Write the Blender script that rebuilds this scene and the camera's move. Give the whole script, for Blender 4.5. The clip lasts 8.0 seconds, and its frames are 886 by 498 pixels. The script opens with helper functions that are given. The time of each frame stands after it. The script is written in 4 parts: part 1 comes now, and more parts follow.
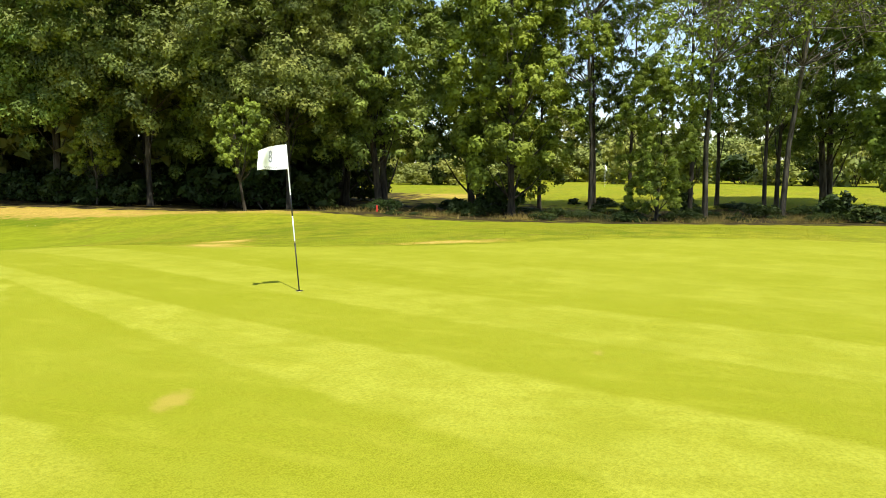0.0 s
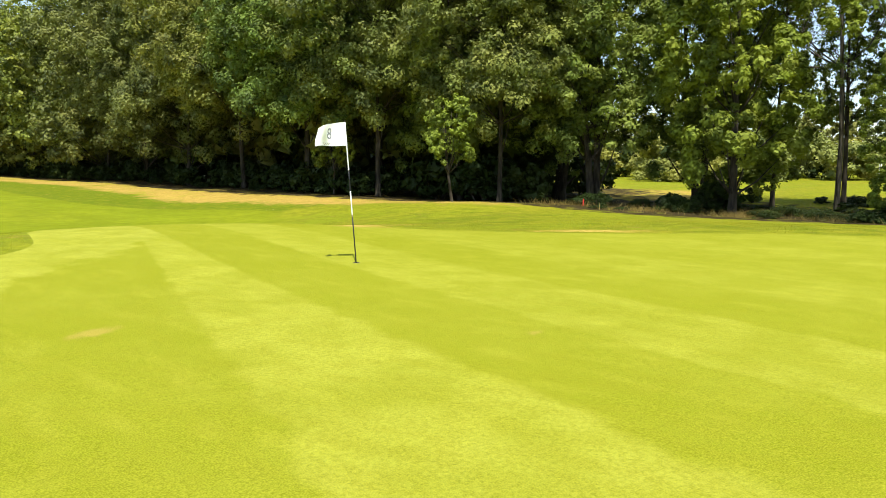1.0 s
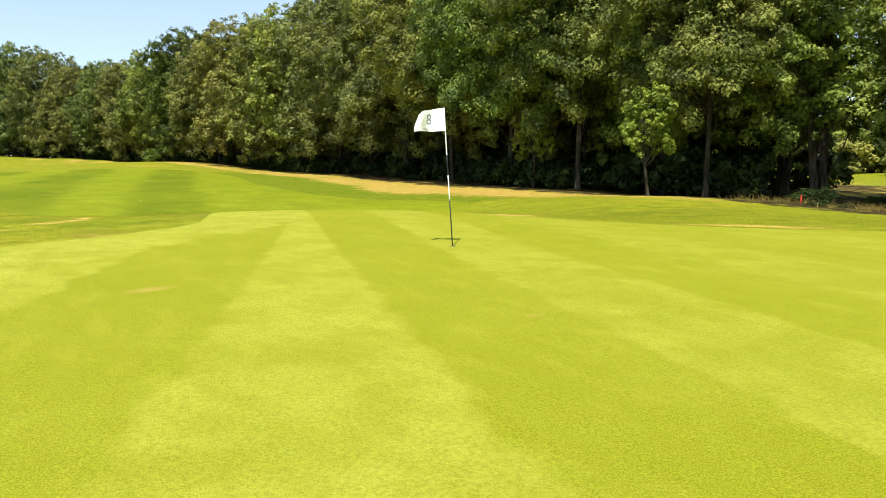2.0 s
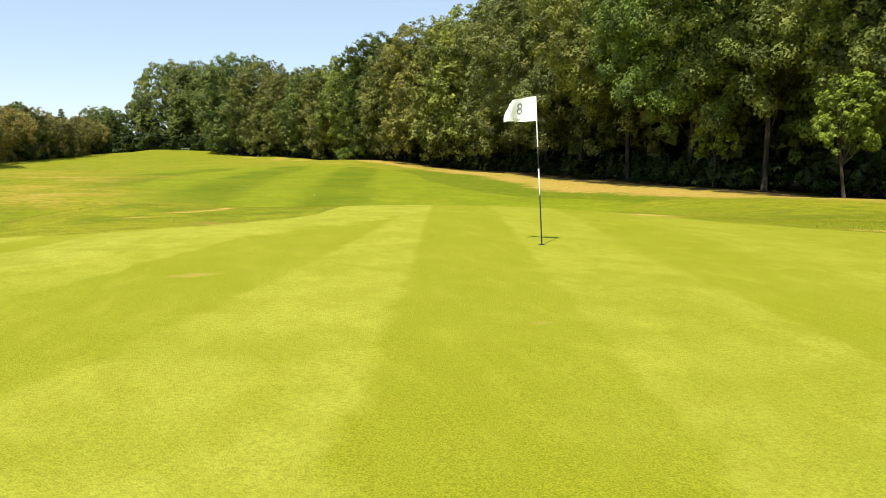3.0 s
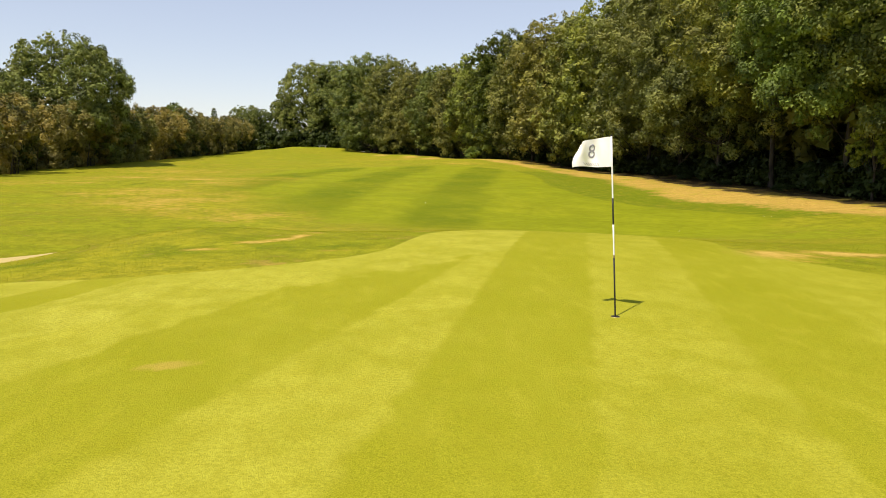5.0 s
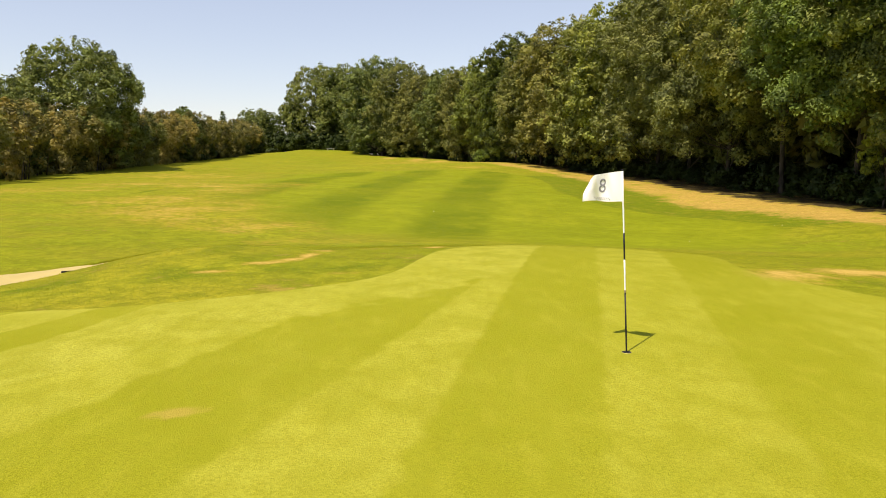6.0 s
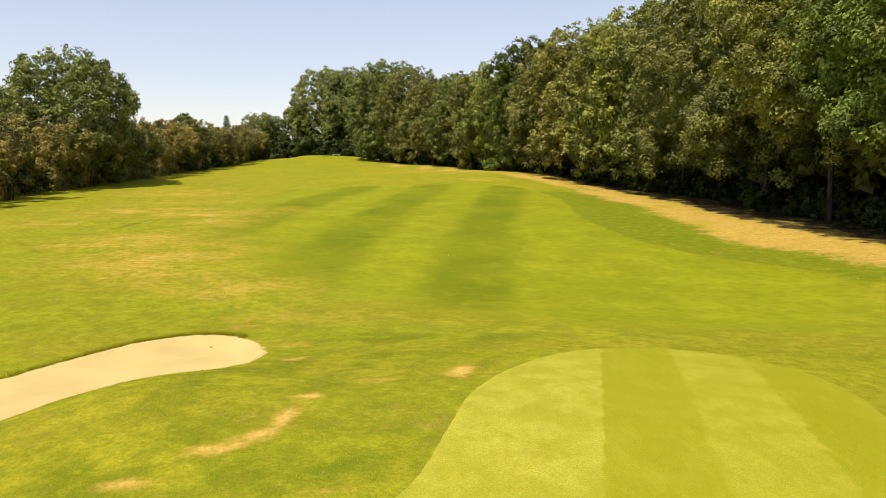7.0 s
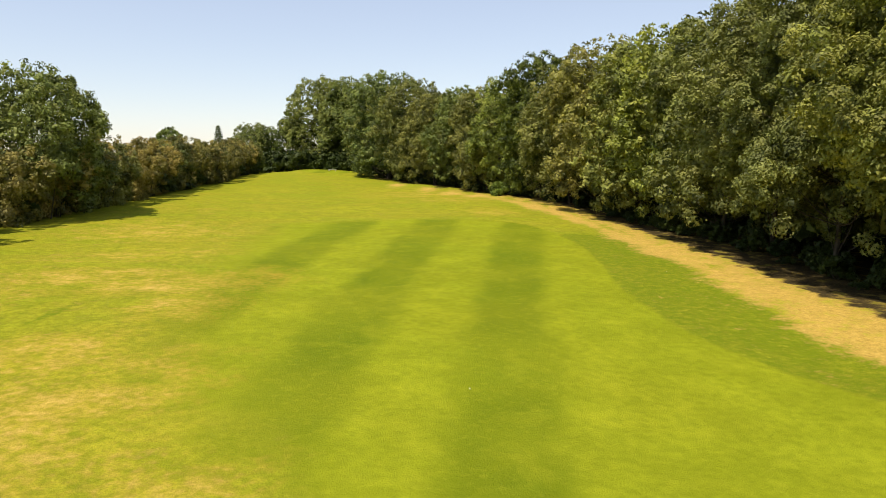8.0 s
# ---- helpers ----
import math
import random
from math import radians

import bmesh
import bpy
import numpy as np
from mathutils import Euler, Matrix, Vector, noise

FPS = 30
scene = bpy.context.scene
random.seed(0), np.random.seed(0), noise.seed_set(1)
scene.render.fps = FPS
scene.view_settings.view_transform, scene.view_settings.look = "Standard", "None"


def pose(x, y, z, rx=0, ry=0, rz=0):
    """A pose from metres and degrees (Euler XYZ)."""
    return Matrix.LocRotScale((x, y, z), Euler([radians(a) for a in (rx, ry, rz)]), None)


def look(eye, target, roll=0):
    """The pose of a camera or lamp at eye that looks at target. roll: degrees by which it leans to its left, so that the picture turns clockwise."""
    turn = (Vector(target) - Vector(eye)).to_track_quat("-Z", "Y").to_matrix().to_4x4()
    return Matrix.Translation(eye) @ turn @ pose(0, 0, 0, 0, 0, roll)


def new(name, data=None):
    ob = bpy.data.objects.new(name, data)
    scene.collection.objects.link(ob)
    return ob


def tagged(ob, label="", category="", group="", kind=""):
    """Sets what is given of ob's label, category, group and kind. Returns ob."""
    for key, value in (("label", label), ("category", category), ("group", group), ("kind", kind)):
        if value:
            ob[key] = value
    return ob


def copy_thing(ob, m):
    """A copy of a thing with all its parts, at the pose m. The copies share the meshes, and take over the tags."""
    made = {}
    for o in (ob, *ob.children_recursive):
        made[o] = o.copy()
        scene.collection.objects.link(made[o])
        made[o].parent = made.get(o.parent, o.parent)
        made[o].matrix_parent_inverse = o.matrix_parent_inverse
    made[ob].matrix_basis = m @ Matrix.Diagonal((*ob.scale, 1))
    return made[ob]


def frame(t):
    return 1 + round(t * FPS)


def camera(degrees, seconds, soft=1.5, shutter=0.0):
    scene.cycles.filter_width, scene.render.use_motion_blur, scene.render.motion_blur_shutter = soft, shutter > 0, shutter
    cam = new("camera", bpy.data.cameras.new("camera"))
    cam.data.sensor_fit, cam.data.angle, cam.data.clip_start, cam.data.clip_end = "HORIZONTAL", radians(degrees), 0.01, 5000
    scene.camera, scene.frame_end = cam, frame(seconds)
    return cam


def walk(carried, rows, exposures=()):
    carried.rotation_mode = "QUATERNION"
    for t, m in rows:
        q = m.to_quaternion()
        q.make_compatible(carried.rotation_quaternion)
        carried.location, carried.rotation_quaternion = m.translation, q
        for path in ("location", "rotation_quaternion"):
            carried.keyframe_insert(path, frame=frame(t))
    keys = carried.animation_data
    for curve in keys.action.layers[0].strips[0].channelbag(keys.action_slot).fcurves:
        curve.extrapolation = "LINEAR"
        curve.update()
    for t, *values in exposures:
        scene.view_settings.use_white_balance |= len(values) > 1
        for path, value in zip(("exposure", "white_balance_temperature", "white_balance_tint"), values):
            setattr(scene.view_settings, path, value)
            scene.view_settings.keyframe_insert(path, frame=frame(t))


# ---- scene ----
cam = camera(64.0, 8.0, soft=0.9)
PATH = [
    (0, (-8.402, -6.094, 1.848), (-6.593, -5.277, 1.604), -0.4),
    (0.5, (-7.396, -7.403, 1.613), (-5.782, -6.246, 1.374), -0.5),
    (1, (-6.63, -8.455, 1.512), (-5.222, -7.055, 1.268), -0.4),
    (1.5, (-5.878, -9.191, 1.436), (-4.709, -7.588, 1.185), -0.3),
    (2, (-5.075, -9.634, 1.334), (-4.174, -7.866, 1.083), -0.5),
    (2.2, (-4.745, -9.685, 1.3), (-3.94, -7.871, 1.051), -0.6),
    (3.3, (-3.089, -9.541, 1.209), (-2.829, -7.574, 0.956), -0.3),
    (3.5, (-2.839, -9.389, 1.204), (-2.672, -7.412, 0.949), -0.3),
    (4, (-2.297, -8.595, 1.292), (-2.228, -6.612, 1.037), -0.3),
    (4.5, (-2.201, -8.237, 1.551), (-2.148, -6.254, 1.293), -0.3),
    (4.7, (-2.21, -8.169, 1.697), (-2.159, -6.187, 1.436), -0.2),
    (5.8, (-2.244, -8.19, 2.215), (-2.217, -6.208, 1.954), -0.1),
    (6, (-2.241, -8.063, 2.279), (-2.218, -6.08, 2.021), -0.2),
    (6.5, (-2.301, -6.258, 2.891), (-2.295, -4.275, 2.629), -0.3),
    (7, (-2.605, -2.964, 4.079), (-2.602, -0.981, 3.817), -0.4),
    (7.5, (-2.951, 1.779, 5.68), (-2.945, 3.762, 5.42), -0.2),
    (8, (-3.346, 7.049, 7.262), (-3.337, 9.033, 7.008), 0.2),
]
walk(cam, [(t, look(eye, target, roll)) for t, eye, target, roll in PATH],
     [(0, 0.57, 6330, 5), (2, 0.50, 6380, 6), (3.5, 0.29, 6650, 10), (4.5, 0.20, 7150, 16), (6, 0.23, 7200, 18), (7, 0.27, 7250, 19), (8, 0.28, 7000, 15)])

# ---- light ----
SUN_FROM = Vector((-0.685, -0.76, 2.126)).normalized()
world = bpy.data.worlds.new("sky")
scene.world = world
world.use_nodes = True
wt = world.node_tree
sky = wt.nodes.new("ShaderNodeTexSky")
sky.sky_type, sky.sun_disc = "NISHITA", False
sky.sun_elevation, sky.sun_rotation = radians(64.3), radians(222)
sky.air_density, sky.dust_density, sky.ozone_density = 1.0, 0.3, 1.0
haze = wt.nodes.new("ShaderNodeMix")
haze.data_type = "RGBA"
haze.inputs[0].default_value, haze.inputs[7].default_value = 0.36, (4.5, 5.1, 6.3, 1.0)
wt.links.new(sky.outputs[0], haze.inputs[6])
wt.links.new(haze.outputs[2], wt.nodes["Background"].inputs[0])
wt.nodes["Background"].inputs[1].default_value = 0.132
sun_data = bpy.data.lights.new("sun", "SUN")
sun_data.energy, sun_data.angle, sun_data.color = 4.95, radians(0.55), (1.0, 0.94, 0.82)
sun = new("sun", sun_data)
sun.matrix_world = look(tuple(SUN_FROM * 60), (0, 0, 0))

# ---- materials ----


def mat(name, rough=0.8, spec=0.25):
    m = bpy.data.materials.new(name)
    m.use_nodes = True
    b = m.node_tree.nodes["Principled BSDF"]
    b.inputs["Roughness"].default_value = rough
    b.inputs["Specular IOR Level"].default_value = spec
    return m, m.node_tree, b


def node(nt, kind, values=(), data_type=None, blend_type=None, operation=None, attribute_name=None):
    n = nt.nodes.new(kind)
    if data_type:
        n.data_type = data_type
    if blend_type:
        n.blend_type = blend_type
    if operation:
        n.operation = operation
    if attribute_name:
        n.attribute_name = attribute_name
    for k, v in values:
        n.inputs[k].default_value = v
    return n


def noise_tex(nt, scale, detail=3.0, stretch=None, coord="Object"):
    tc = node(nt, "ShaderNodeTexCoord")
    n = node(nt, "ShaderNodeTexNoise", [("Scale", scale), ("Detail", detail)])
    out = tc.outputs[coord]
    if stretch:
        mp = node(nt, "ShaderNodeMapping", [("Scale", stretch)])
        nt.links.new(out, mp.inputs[0])
        out = mp.outputs[0]
    nt.links.new(out, n.inputs["Vector"])
    return n.outputs["Fac"]


def remap(nt, sock, lo, hi, to_lo=0.0, to_hi=1.0, smooth=True):
    n = node(nt, "ShaderNodeMapRange", [("From Min", lo), ("From Max", hi), ("To Min", to_lo), ("To Max", to_hi)])
    n.interpolation_type = "SMOOTHSTEP" if smooth else "LINEAR"
    nt.links.new(sock, n.inputs[0])
    return n.outputs[0]


def mix(nt, fac, a, b, blend="MIX"):
    n = node(nt, "ShaderNodeMix", data_type="RGBA", blend_type=blend)
    for i, s in ((0, fac), (6, a), (7, b)):
        if isinstance(s, (float, int)):
            n.inputs[i].default_value = s
        elif isinstance(s, tuple):
            n.inputs[i].default_value = (*s, 1.0)
        else:
            nt.links.new(s, n.inputs[i])
    return n.outputs[2]


def calc(nt, op, a, b=None):
    n = node(nt, "ShaderNodeMath", operation=op)
    for i, s in enumerate((a, b)):
        if s is None:
            continue
        if isinstance(s, (float, int)):
            n.inputs[i].default_value = s
        else:
            nt.links.new(s, n.inputs[i])
    return n.outputs[0]


def attribute(nt, name):
    return node(nt, "ShaderNodeAttribute", attribute_name=name).outputs["Fac"]


def bump(nt, bsdf, sock, strength, distance):
    n = node(nt, "ShaderNodeBump", [("Strength", strength), ("Distance", distance)])
    nt.links.new(sock, n.inputs["Height"])
    nt.links.new(n.outputs[0], bsdf.inputs["Normal"])


def make_green_turf():
    m, nt, b = mat("close_mown_turf", 0.9, 0.04)
    wob = calc(nt, "MULTIPLY", calc(nt, "SUBTRACT", noise_tex(nt, 2.2, 8), 0.5), 0.24)
    lane = calc(nt, "ADD", attribute(nt, "lane"), wob)
    lap = calc(nt, "ADD", attribute(nt, "lap"), wob)
    on_lap = calc(nt, "MULTIPLY", remap(nt, lap, -0.02, 0.02), remap(nt, lane, -0.97, -1.03))
    lanes = remap(nt, calc(nt, "SINE", calc(nt, "MULTIPLY", lane, math.pi)), -0.14, 0.14)
    laps = remap(nt, calc(nt, "SINE", calc(nt, "MULTIPLY", lap, math.pi)), -0.14, 0.14)
    stripe = calc(nt, "ADD", calc(nt, "MULTIPLY", lanes, calc(nt, "SUBTRACT", 1.0, on_lap)), calc(nt, "MULTIPLY", laps, on_lap))
    worn = remap(nt, noise_tex(nt, 0.42, 4), 0.3, 0.62, 0.35, 1.0)
    stripe = calc(nt, "ADD", calc(nt, "MULTIPLY", calc(nt, "SUBTRACT", stripe, 0.5), worn), 0.5)
    stripe = calc(nt, "ADD", calc(nt, "MULTIPLY", calc(nt, "SUBTRACT", stripe, 0.5), remap(nt, lane, -0.15, 0.15, 1.0, 0.80)), remap(nt, lane, -0.3, 0.5, 0.5, 0.38))
    stripe = calc(nt, "ADD", calc(nt, "MULTIPLY", calc(nt, "SUBTRACT", stripe, 0.5), remap(nt, lane, -7.0, -4.0, 0.4, 1.0)), 0.5)
    stripe = calc(nt, "ADD", calc(nt, "MULTIPLY", calc(nt, "SUBTRACT", stripe, 0.42), remap(nt, lane, 1.4, 2.2, 1.0, 0.35)), 0.42)
    broad = remap(nt, noise_tex(nt, 0.22, 3), 0.3, 0.7)
    patch = remap(nt, noise_tex(nt, 1.3, 8), 0.40, 0.62)
    mottle = remap(nt, noise_tex(nt, 6.0, 5, (1, 0.6, 1)), 0.34, 0.70)
    grain = remap(nt, noise_tex(nt, 34, 6), 0.32, 0.70)
    fine = remap(nt, noise_tex(nt, 110, 4), 0.32, 0.68)
    col = mix(nt, stripe, (0.180, 0.203, 0.004), (0.362, 0.364, 0.048))
    col = mix(nt, calc(nt, "MULTIPLY", calc(nt, "MULTIPLY", on_lap, laps), 0.40), col, (0.44, 0.44, 0.085))
    col = mix(nt, calc(nt, "MULTIPLY", broad, 0.35), col, (0.30, 0.305, 0.028))
    col = mix(nt, calc(nt, "MULTIPLY", patch, 0.46), col, (0.176, 0.200, 0.004))
    col = mix(nt, calc(nt, "MULTIPLY", mottle, 0.32), col, (0.200, 0.186, 0.007))
    pale = remap(nt, noise_tex(nt, 2.3, 5, (1.5, 0.5, 1)), 0.52, 0.72)
    col = mix(nt, calc(nt, "MULTIPLY", pale, 0.22), col, (0.44, 0.42, 0.050))
    col = mix(nt, calc(nt, "MULTIPLY", grain, 0.50), col, (0.140, 0.147, 0.005))
    col = mix(nt, calc(nt, "MULTIPLY", fine, 0.46), col, (0.43, 0.415, 0.035))
    dry = calc(nt, "MULTIPLY", remap(nt, calc(nt, "ADD", attribute(nt, "bare"), calc(nt, "MULTIPLY", mottle, 0.3)), 0.4, 1.1), 0.5)
    col = mix(nt, dry, col, (0.42, 0.29, 0.07))
    nt.links.new(col, b.inputs["Base Color"])
    bump(nt, b, calc(nt, "ADD", grain, fine), 0.45, 0.008)
    return m


def rough_colour(nt):
    """Colour of the longer grass, with its dry and straw places, its leaf litter darkened for shade, and its grain."""
    broad = remap(nt, noise_tex(nt, 0.10, 4), 0.36, 0.66)
    streak = remap(nt, noise_tex(nt, 0.22, 5, (0.45, 1.6, 1)), 0.36, 0.68)
    patch = remap(nt, noise_tex(nt, 0.9, 6), 0.36, 0.68)
    tuft = remap(nt, noise_tex(nt, 3.2, 6), 0.34, 0.70)
    grain = remap(nt, noise_tex(nt, 14, 6), 0.32, 0.70)
    fine = remap(nt, noise_tex(nt, 55, 4), 0.25, 0.75)
    col = mix(nt, broad, (0.225, 0.280, 0.011), (0.345, 0.335, 0.018))
    col = mix(nt, calc(nt, "MULTIPLY", streak, 0.60), col, (0.335, 0.250, 0.026))
    col = mix(nt, calc(nt, "MULTIPLY", patch, 0.60), col, (0.150, 0.176, 0.007))
    lush = remap(nt, calc(nt, "ADD", attribute(nt, "lush"), calc(nt, "MULTIPLY", calc(nt, "SUBTRACT", patch, 0.5), 0.6)), 0.05, 0.70)
    col = mix(nt, calc(nt, "MULTIPLY", lush, remap(nt, noise_tex(nt, 1.6, 7), 0.36, 0.64, 0.45, 0.9)), col, (0.078, 0.130, 0.004))
    light = remap(nt, noise_tex(nt, 5.5, 6), 0.52, 0.70)
    col = mix(nt, calc(nt, "MULTIPLY", light, 0.50), col, (0.37, 0.355, 0.028))
    col = mix(nt, calc(nt, "MULTIPLY", tuft, 0.66), col, (0.112, 0.138, 0.005))
    col = mix(nt, calc(nt, "MULTIPLY", grain, 0.52), col, (0.092, 0.112, 0.005))
    col = mix(nt, calc(nt, "MULTIPLY", fine, 0.36), col, (0.34, 0.335, 0.028))
    col = mix(nt, calc(nt, "MULTIPLY", lush, remap(nt, noise_tex(nt, 2.4, 7), 0.38, 0.62, 0.05, 0.42)), col, (0.090, 0.148, 0.005))
    ragged = calc(nt, "MULTIPLY", calc(nt, "SUBTRACT", calc(nt, "ADD", patch, tuft), 0.8), 0.42)
    torn = calc(nt, "ADD", calc(nt, "MULTIPLY", calc(nt, "SUBTRACT", noise_tex(nt, 0.5, 10), 0.5), 1.3), calc(nt, "MULTIPLY", calc(nt, "SUBTRACT", noise_tex(nt, 3.0, 8), 0.5), 1.3))
    dry = remap(nt, calc(nt, "ADD", calc(nt, "MULTIPLY", attribute(nt, "bare"), 0.95), calc(nt, "MULTIPLY", torn, remap(nt, attribute(nt, "bare"), 0.0, 0.35))), 0.12, 1.15)
    worn = mix(nt, dry, (0.39, 0.250, 0.028), (0.58, 0.400, 0.100))
    worn = mix(nt, calc(nt, "MULTIPLY", grain, 0.5), worn, (0.28, 0.19, 0.03))
    col = mix(nt, calc(nt, "MULTIPLY", dry, 0.92), col, worn)
    straw = remap(nt, calc(nt, "ADD", attribute(nt, "straw"), calc(nt, "ADD", ragged, calc(nt, "MULTIPLY", torn, 0.65))), 0.22, 1.05)
    stalks = mix(nt, calc(nt, "MULTIPLY", calc(nt, "ADD", grain, tuft), 0.5), (0.56, 0.365, 0.085), (0.29, 0.195, 0.042))
    stalks = mix(nt, calc(nt, "MULTIPLY", light, 0.5), stalks, (0.58, 0.42, 0.120))
    col = mix(nt, calc(nt, "MULTIPLY", straw, 0.90), col, stalks)
    # Leaf litter and soil, darkened to paint in the shade under the trees.
    shaded_litter = remap(nt, calc(nt, "ADD", attribute(nt, "shaded_litter"), calc(nt, "MULTIPLY", calc(nt, "SUBTRACT", patch, 0.4), 0.7)), 0.4, 0.95)
    shaded_soil = mix(nt, calc(nt, "MULTIPLY", calc(nt, "ADD", tuft, patch), 0.5), (0.060, 0.043, 0.017), (0.030, 0.024, 0.011))
    shaded_soil = mix(nt, calc(nt, "MULTIPLY", light, 0.55), shaded_soil, (0.150, 0.115, 0.035))
    col = mix(nt, shaded_litter, col, shaded_soil)
    return col, calc(nt, "ADD", calc(nt, "ADD", tuft, grain), fine)


def make_fairway_turf():
    m, nt, b = mat("fairway_turf", 0.9, 0.04)
    wob = calc(nt, "MULTIPLY", calc(nt, "SUBTRACT", noise_tex(nt, 0.35, 5), 0.5), 0.45)
    u = calc(nt, "ADD", attribute(nt, "lane"), wob)
    stripe = remap(nt, calc(nt, "SINE", calc(nt, "MULTIPLY", u, math.pi)), -0.65, 0.65)
    worn = remap(nt, noise_tex(nt, 0.16, 5), 0.34, 0.58, 0.35, 1.0)
    stripe = calc(nt, "ADD", calc(nt, "MULTIPLY", calc(nt, "SUBTRACT", stripe, 0.6), worn), 0.6)
    broad = remap(nt, noise_tex(nt, 0.09, 4), 0.35, 0.68)
    patch = remap(nt, noise_tex(nt, 0.6, 6), 0.35, 0.7)
    mottle = remap(nt, noise_tex(nt, 2.6, 6), 0.34, 0.70)
    fine = remap(nt, noise_tex(nt, 40, 4), 0.25, 0.75)
    col = mix(nt, stripe, (0.070, 0.120, 0.003), (0.245, 0.286, 0.012))
    col = mix(nt, calc(nt, "MULTIPLY", broad, 0.35), col, (0.22, 0.205, 0.010))
    col = mix(nt, calc(nt, "MULTIPLY", patch, 0.32), col, (0.145, 0.172, 0.005))
    col = mix(nt, calc(nt, "MULTIPLY", mottle, 0.46), col, (0.105, 0.138, 0.004))
    streak = remap(nt, noise_tex(nt, 0.55, 9, (0.9, 0.8, 1)), 0.36, 0.64)
    col = mix(nt, calc(nt, "MULTIPLY", streak, 0.34), col, (0.120, 0.152, 0.004))
    pale = remap(nt, noise_tex(nt, 0.8, 9, (0.9, 0.8, 1)), 0.50, 0.72)
    col = mix(nt, calc(nt, "MULTIPLY", pale, 0.24), col, (0.290, 0.310, 0.016))
    light = remap(nt, noise_tex(nt, 3.5, 6), 0.50, 0.72)
    col = mix(nt, calc(nt, "MULTIPLY", light, 0.2), col, (0.31, 0.325, 0.02))
    col = mix(nt, calc(nt, "MULTIPLY", fine, 0.26), col, (0.29, 0.295, 0.02))
    torn = calc(nt, "ADD", calc(nt, "MULTIPLY", calc(nt, "SUBTRACT", noise_tex(nt, 0.5, 10), 0.5), 1.3), calc(nt, "MULTIPLY", calc(nt, "SUBTRACT", noise_tex(nt, 3.0, 8), 0.5), 1.3))
    dry = remap(nt, calc(nt, "ADD", calc(nt, "MULTIPLY", attribute(nt, "bare"), 0.95), calc(nt, "MULTIPLY", torn, remap(nt, attribute(nt, "bare"), 0.0, 0.35))), 0.12, 1.15)
    col = mix(nt, calc(nt, "MULTIPLY", dry, 0.75), col, (0.37, 0.245, 0.032))
    rough, relief = rough_colour(nt)
    edge = remap(nt, calc(nt, "ADD", attribute(nt, "core"), calc(nt, "MULTIPLY", calc(nt, "SUBTRACT", patch, 0.5), 0.25)), 0.1, 0.9)
    nt.links.new(mix(nt, edge, rough, col), b.inputs["Base Color"])
    bump(nt, b, relief, 0.45, 0.035)
    return m


def make_rough_ground():
    m, nt, b = mat("rough_grass_ground", 0.95, 0.04)
    col, relief = rough_colour(nt)
    nt.links.new(col, b.inputs["Base Color"])
    bump(nt, b, relief, 0.45, 0.035)
    return m


def make_sand():
    m, nt, b = mat("bunker_sand", 0.95)
    broad = remap(nt, noise_tex(nt, 0.8, 4), 0.3, 0.7)
    fine = noise_tex(nt, 60, 4)
    col = mix(nt, broad, (0.42, 0.335, 0.125), (0.475, 0.382, 0.150))
    col = mix(nt, calc(nt, "MULTIPLY", remap(nt, fine, 0.4, 0.7), 0.25), col, (0.33, 0.25, 0.095))
    nt.links.new(col, b.inputs["Base Color"])
    bump(nt, b, fine, 0.4, 0.01)
    return m


def make_leaves(name, dark, light, tip, amount=0.25):
    m, nt, b = mat(name, 0.6, 0.22)
    geo = node(nt, "ShaderNodeNewGeometry")
    info = node(nt, "ShaderNodeObjectInfo")
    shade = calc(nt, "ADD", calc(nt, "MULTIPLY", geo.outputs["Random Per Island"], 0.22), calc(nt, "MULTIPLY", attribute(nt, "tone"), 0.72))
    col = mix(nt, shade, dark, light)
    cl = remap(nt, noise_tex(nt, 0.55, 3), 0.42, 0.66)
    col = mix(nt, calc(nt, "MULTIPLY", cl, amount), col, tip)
    tint = mix(nt, info.outputs["Random"], (0.74, 0.84, 0.85), (1.20, 1.10, 0.95))
    col = mix(nt, 1.0, col, tint, "MULTIPLY")
    nt.links.new(col, b.inputs["Base Color"])
    tr = node(nt, "ShaderNodeBsdfTranslucent")
    nt.links.new(mix(nt, 1.0, col, (1.5, 1.5, 0.6), "MULTIPLY"), tr.inputs[0])
    ms = node(nt, "ShaderNodeMixShader", [(0, 0.14)])
    nt.links.new(b.outputs[0], ms.inputs[1])
    nt.links.new(tr.outputs[0], ms.inputs[2])
    nt.links.new(ms.outputs[0], nt.nodes["Material Output"].inputs[0])
    return m


def make_bark(name, a, c):
    m, nt, b = mat(name, 0.95)
    f = noise_tex(nt, 5, 6, (1, 1, 0.2))
    col = mix(nt, remap(nt, f, 0.3, 0.7), a, c)
    nt.links.new(col, b.inputs["Base Color"])
    bump(nt, b, f, 0.8, 0.03)
    return m


def make_plain(name, colour, rough, spread=0.08, scale=30.0, metal=0.0):
    m, nt, b = mat(name, rough)
    dark = tuple(c * (1 - spread) for c in colour)
    nt.links.new(mix(nt, noise_tex(nt, scale, 4), dark, colour), b.inputs["Base Color"])
    b.inputs["Metallic"].default_value = metal
    return m


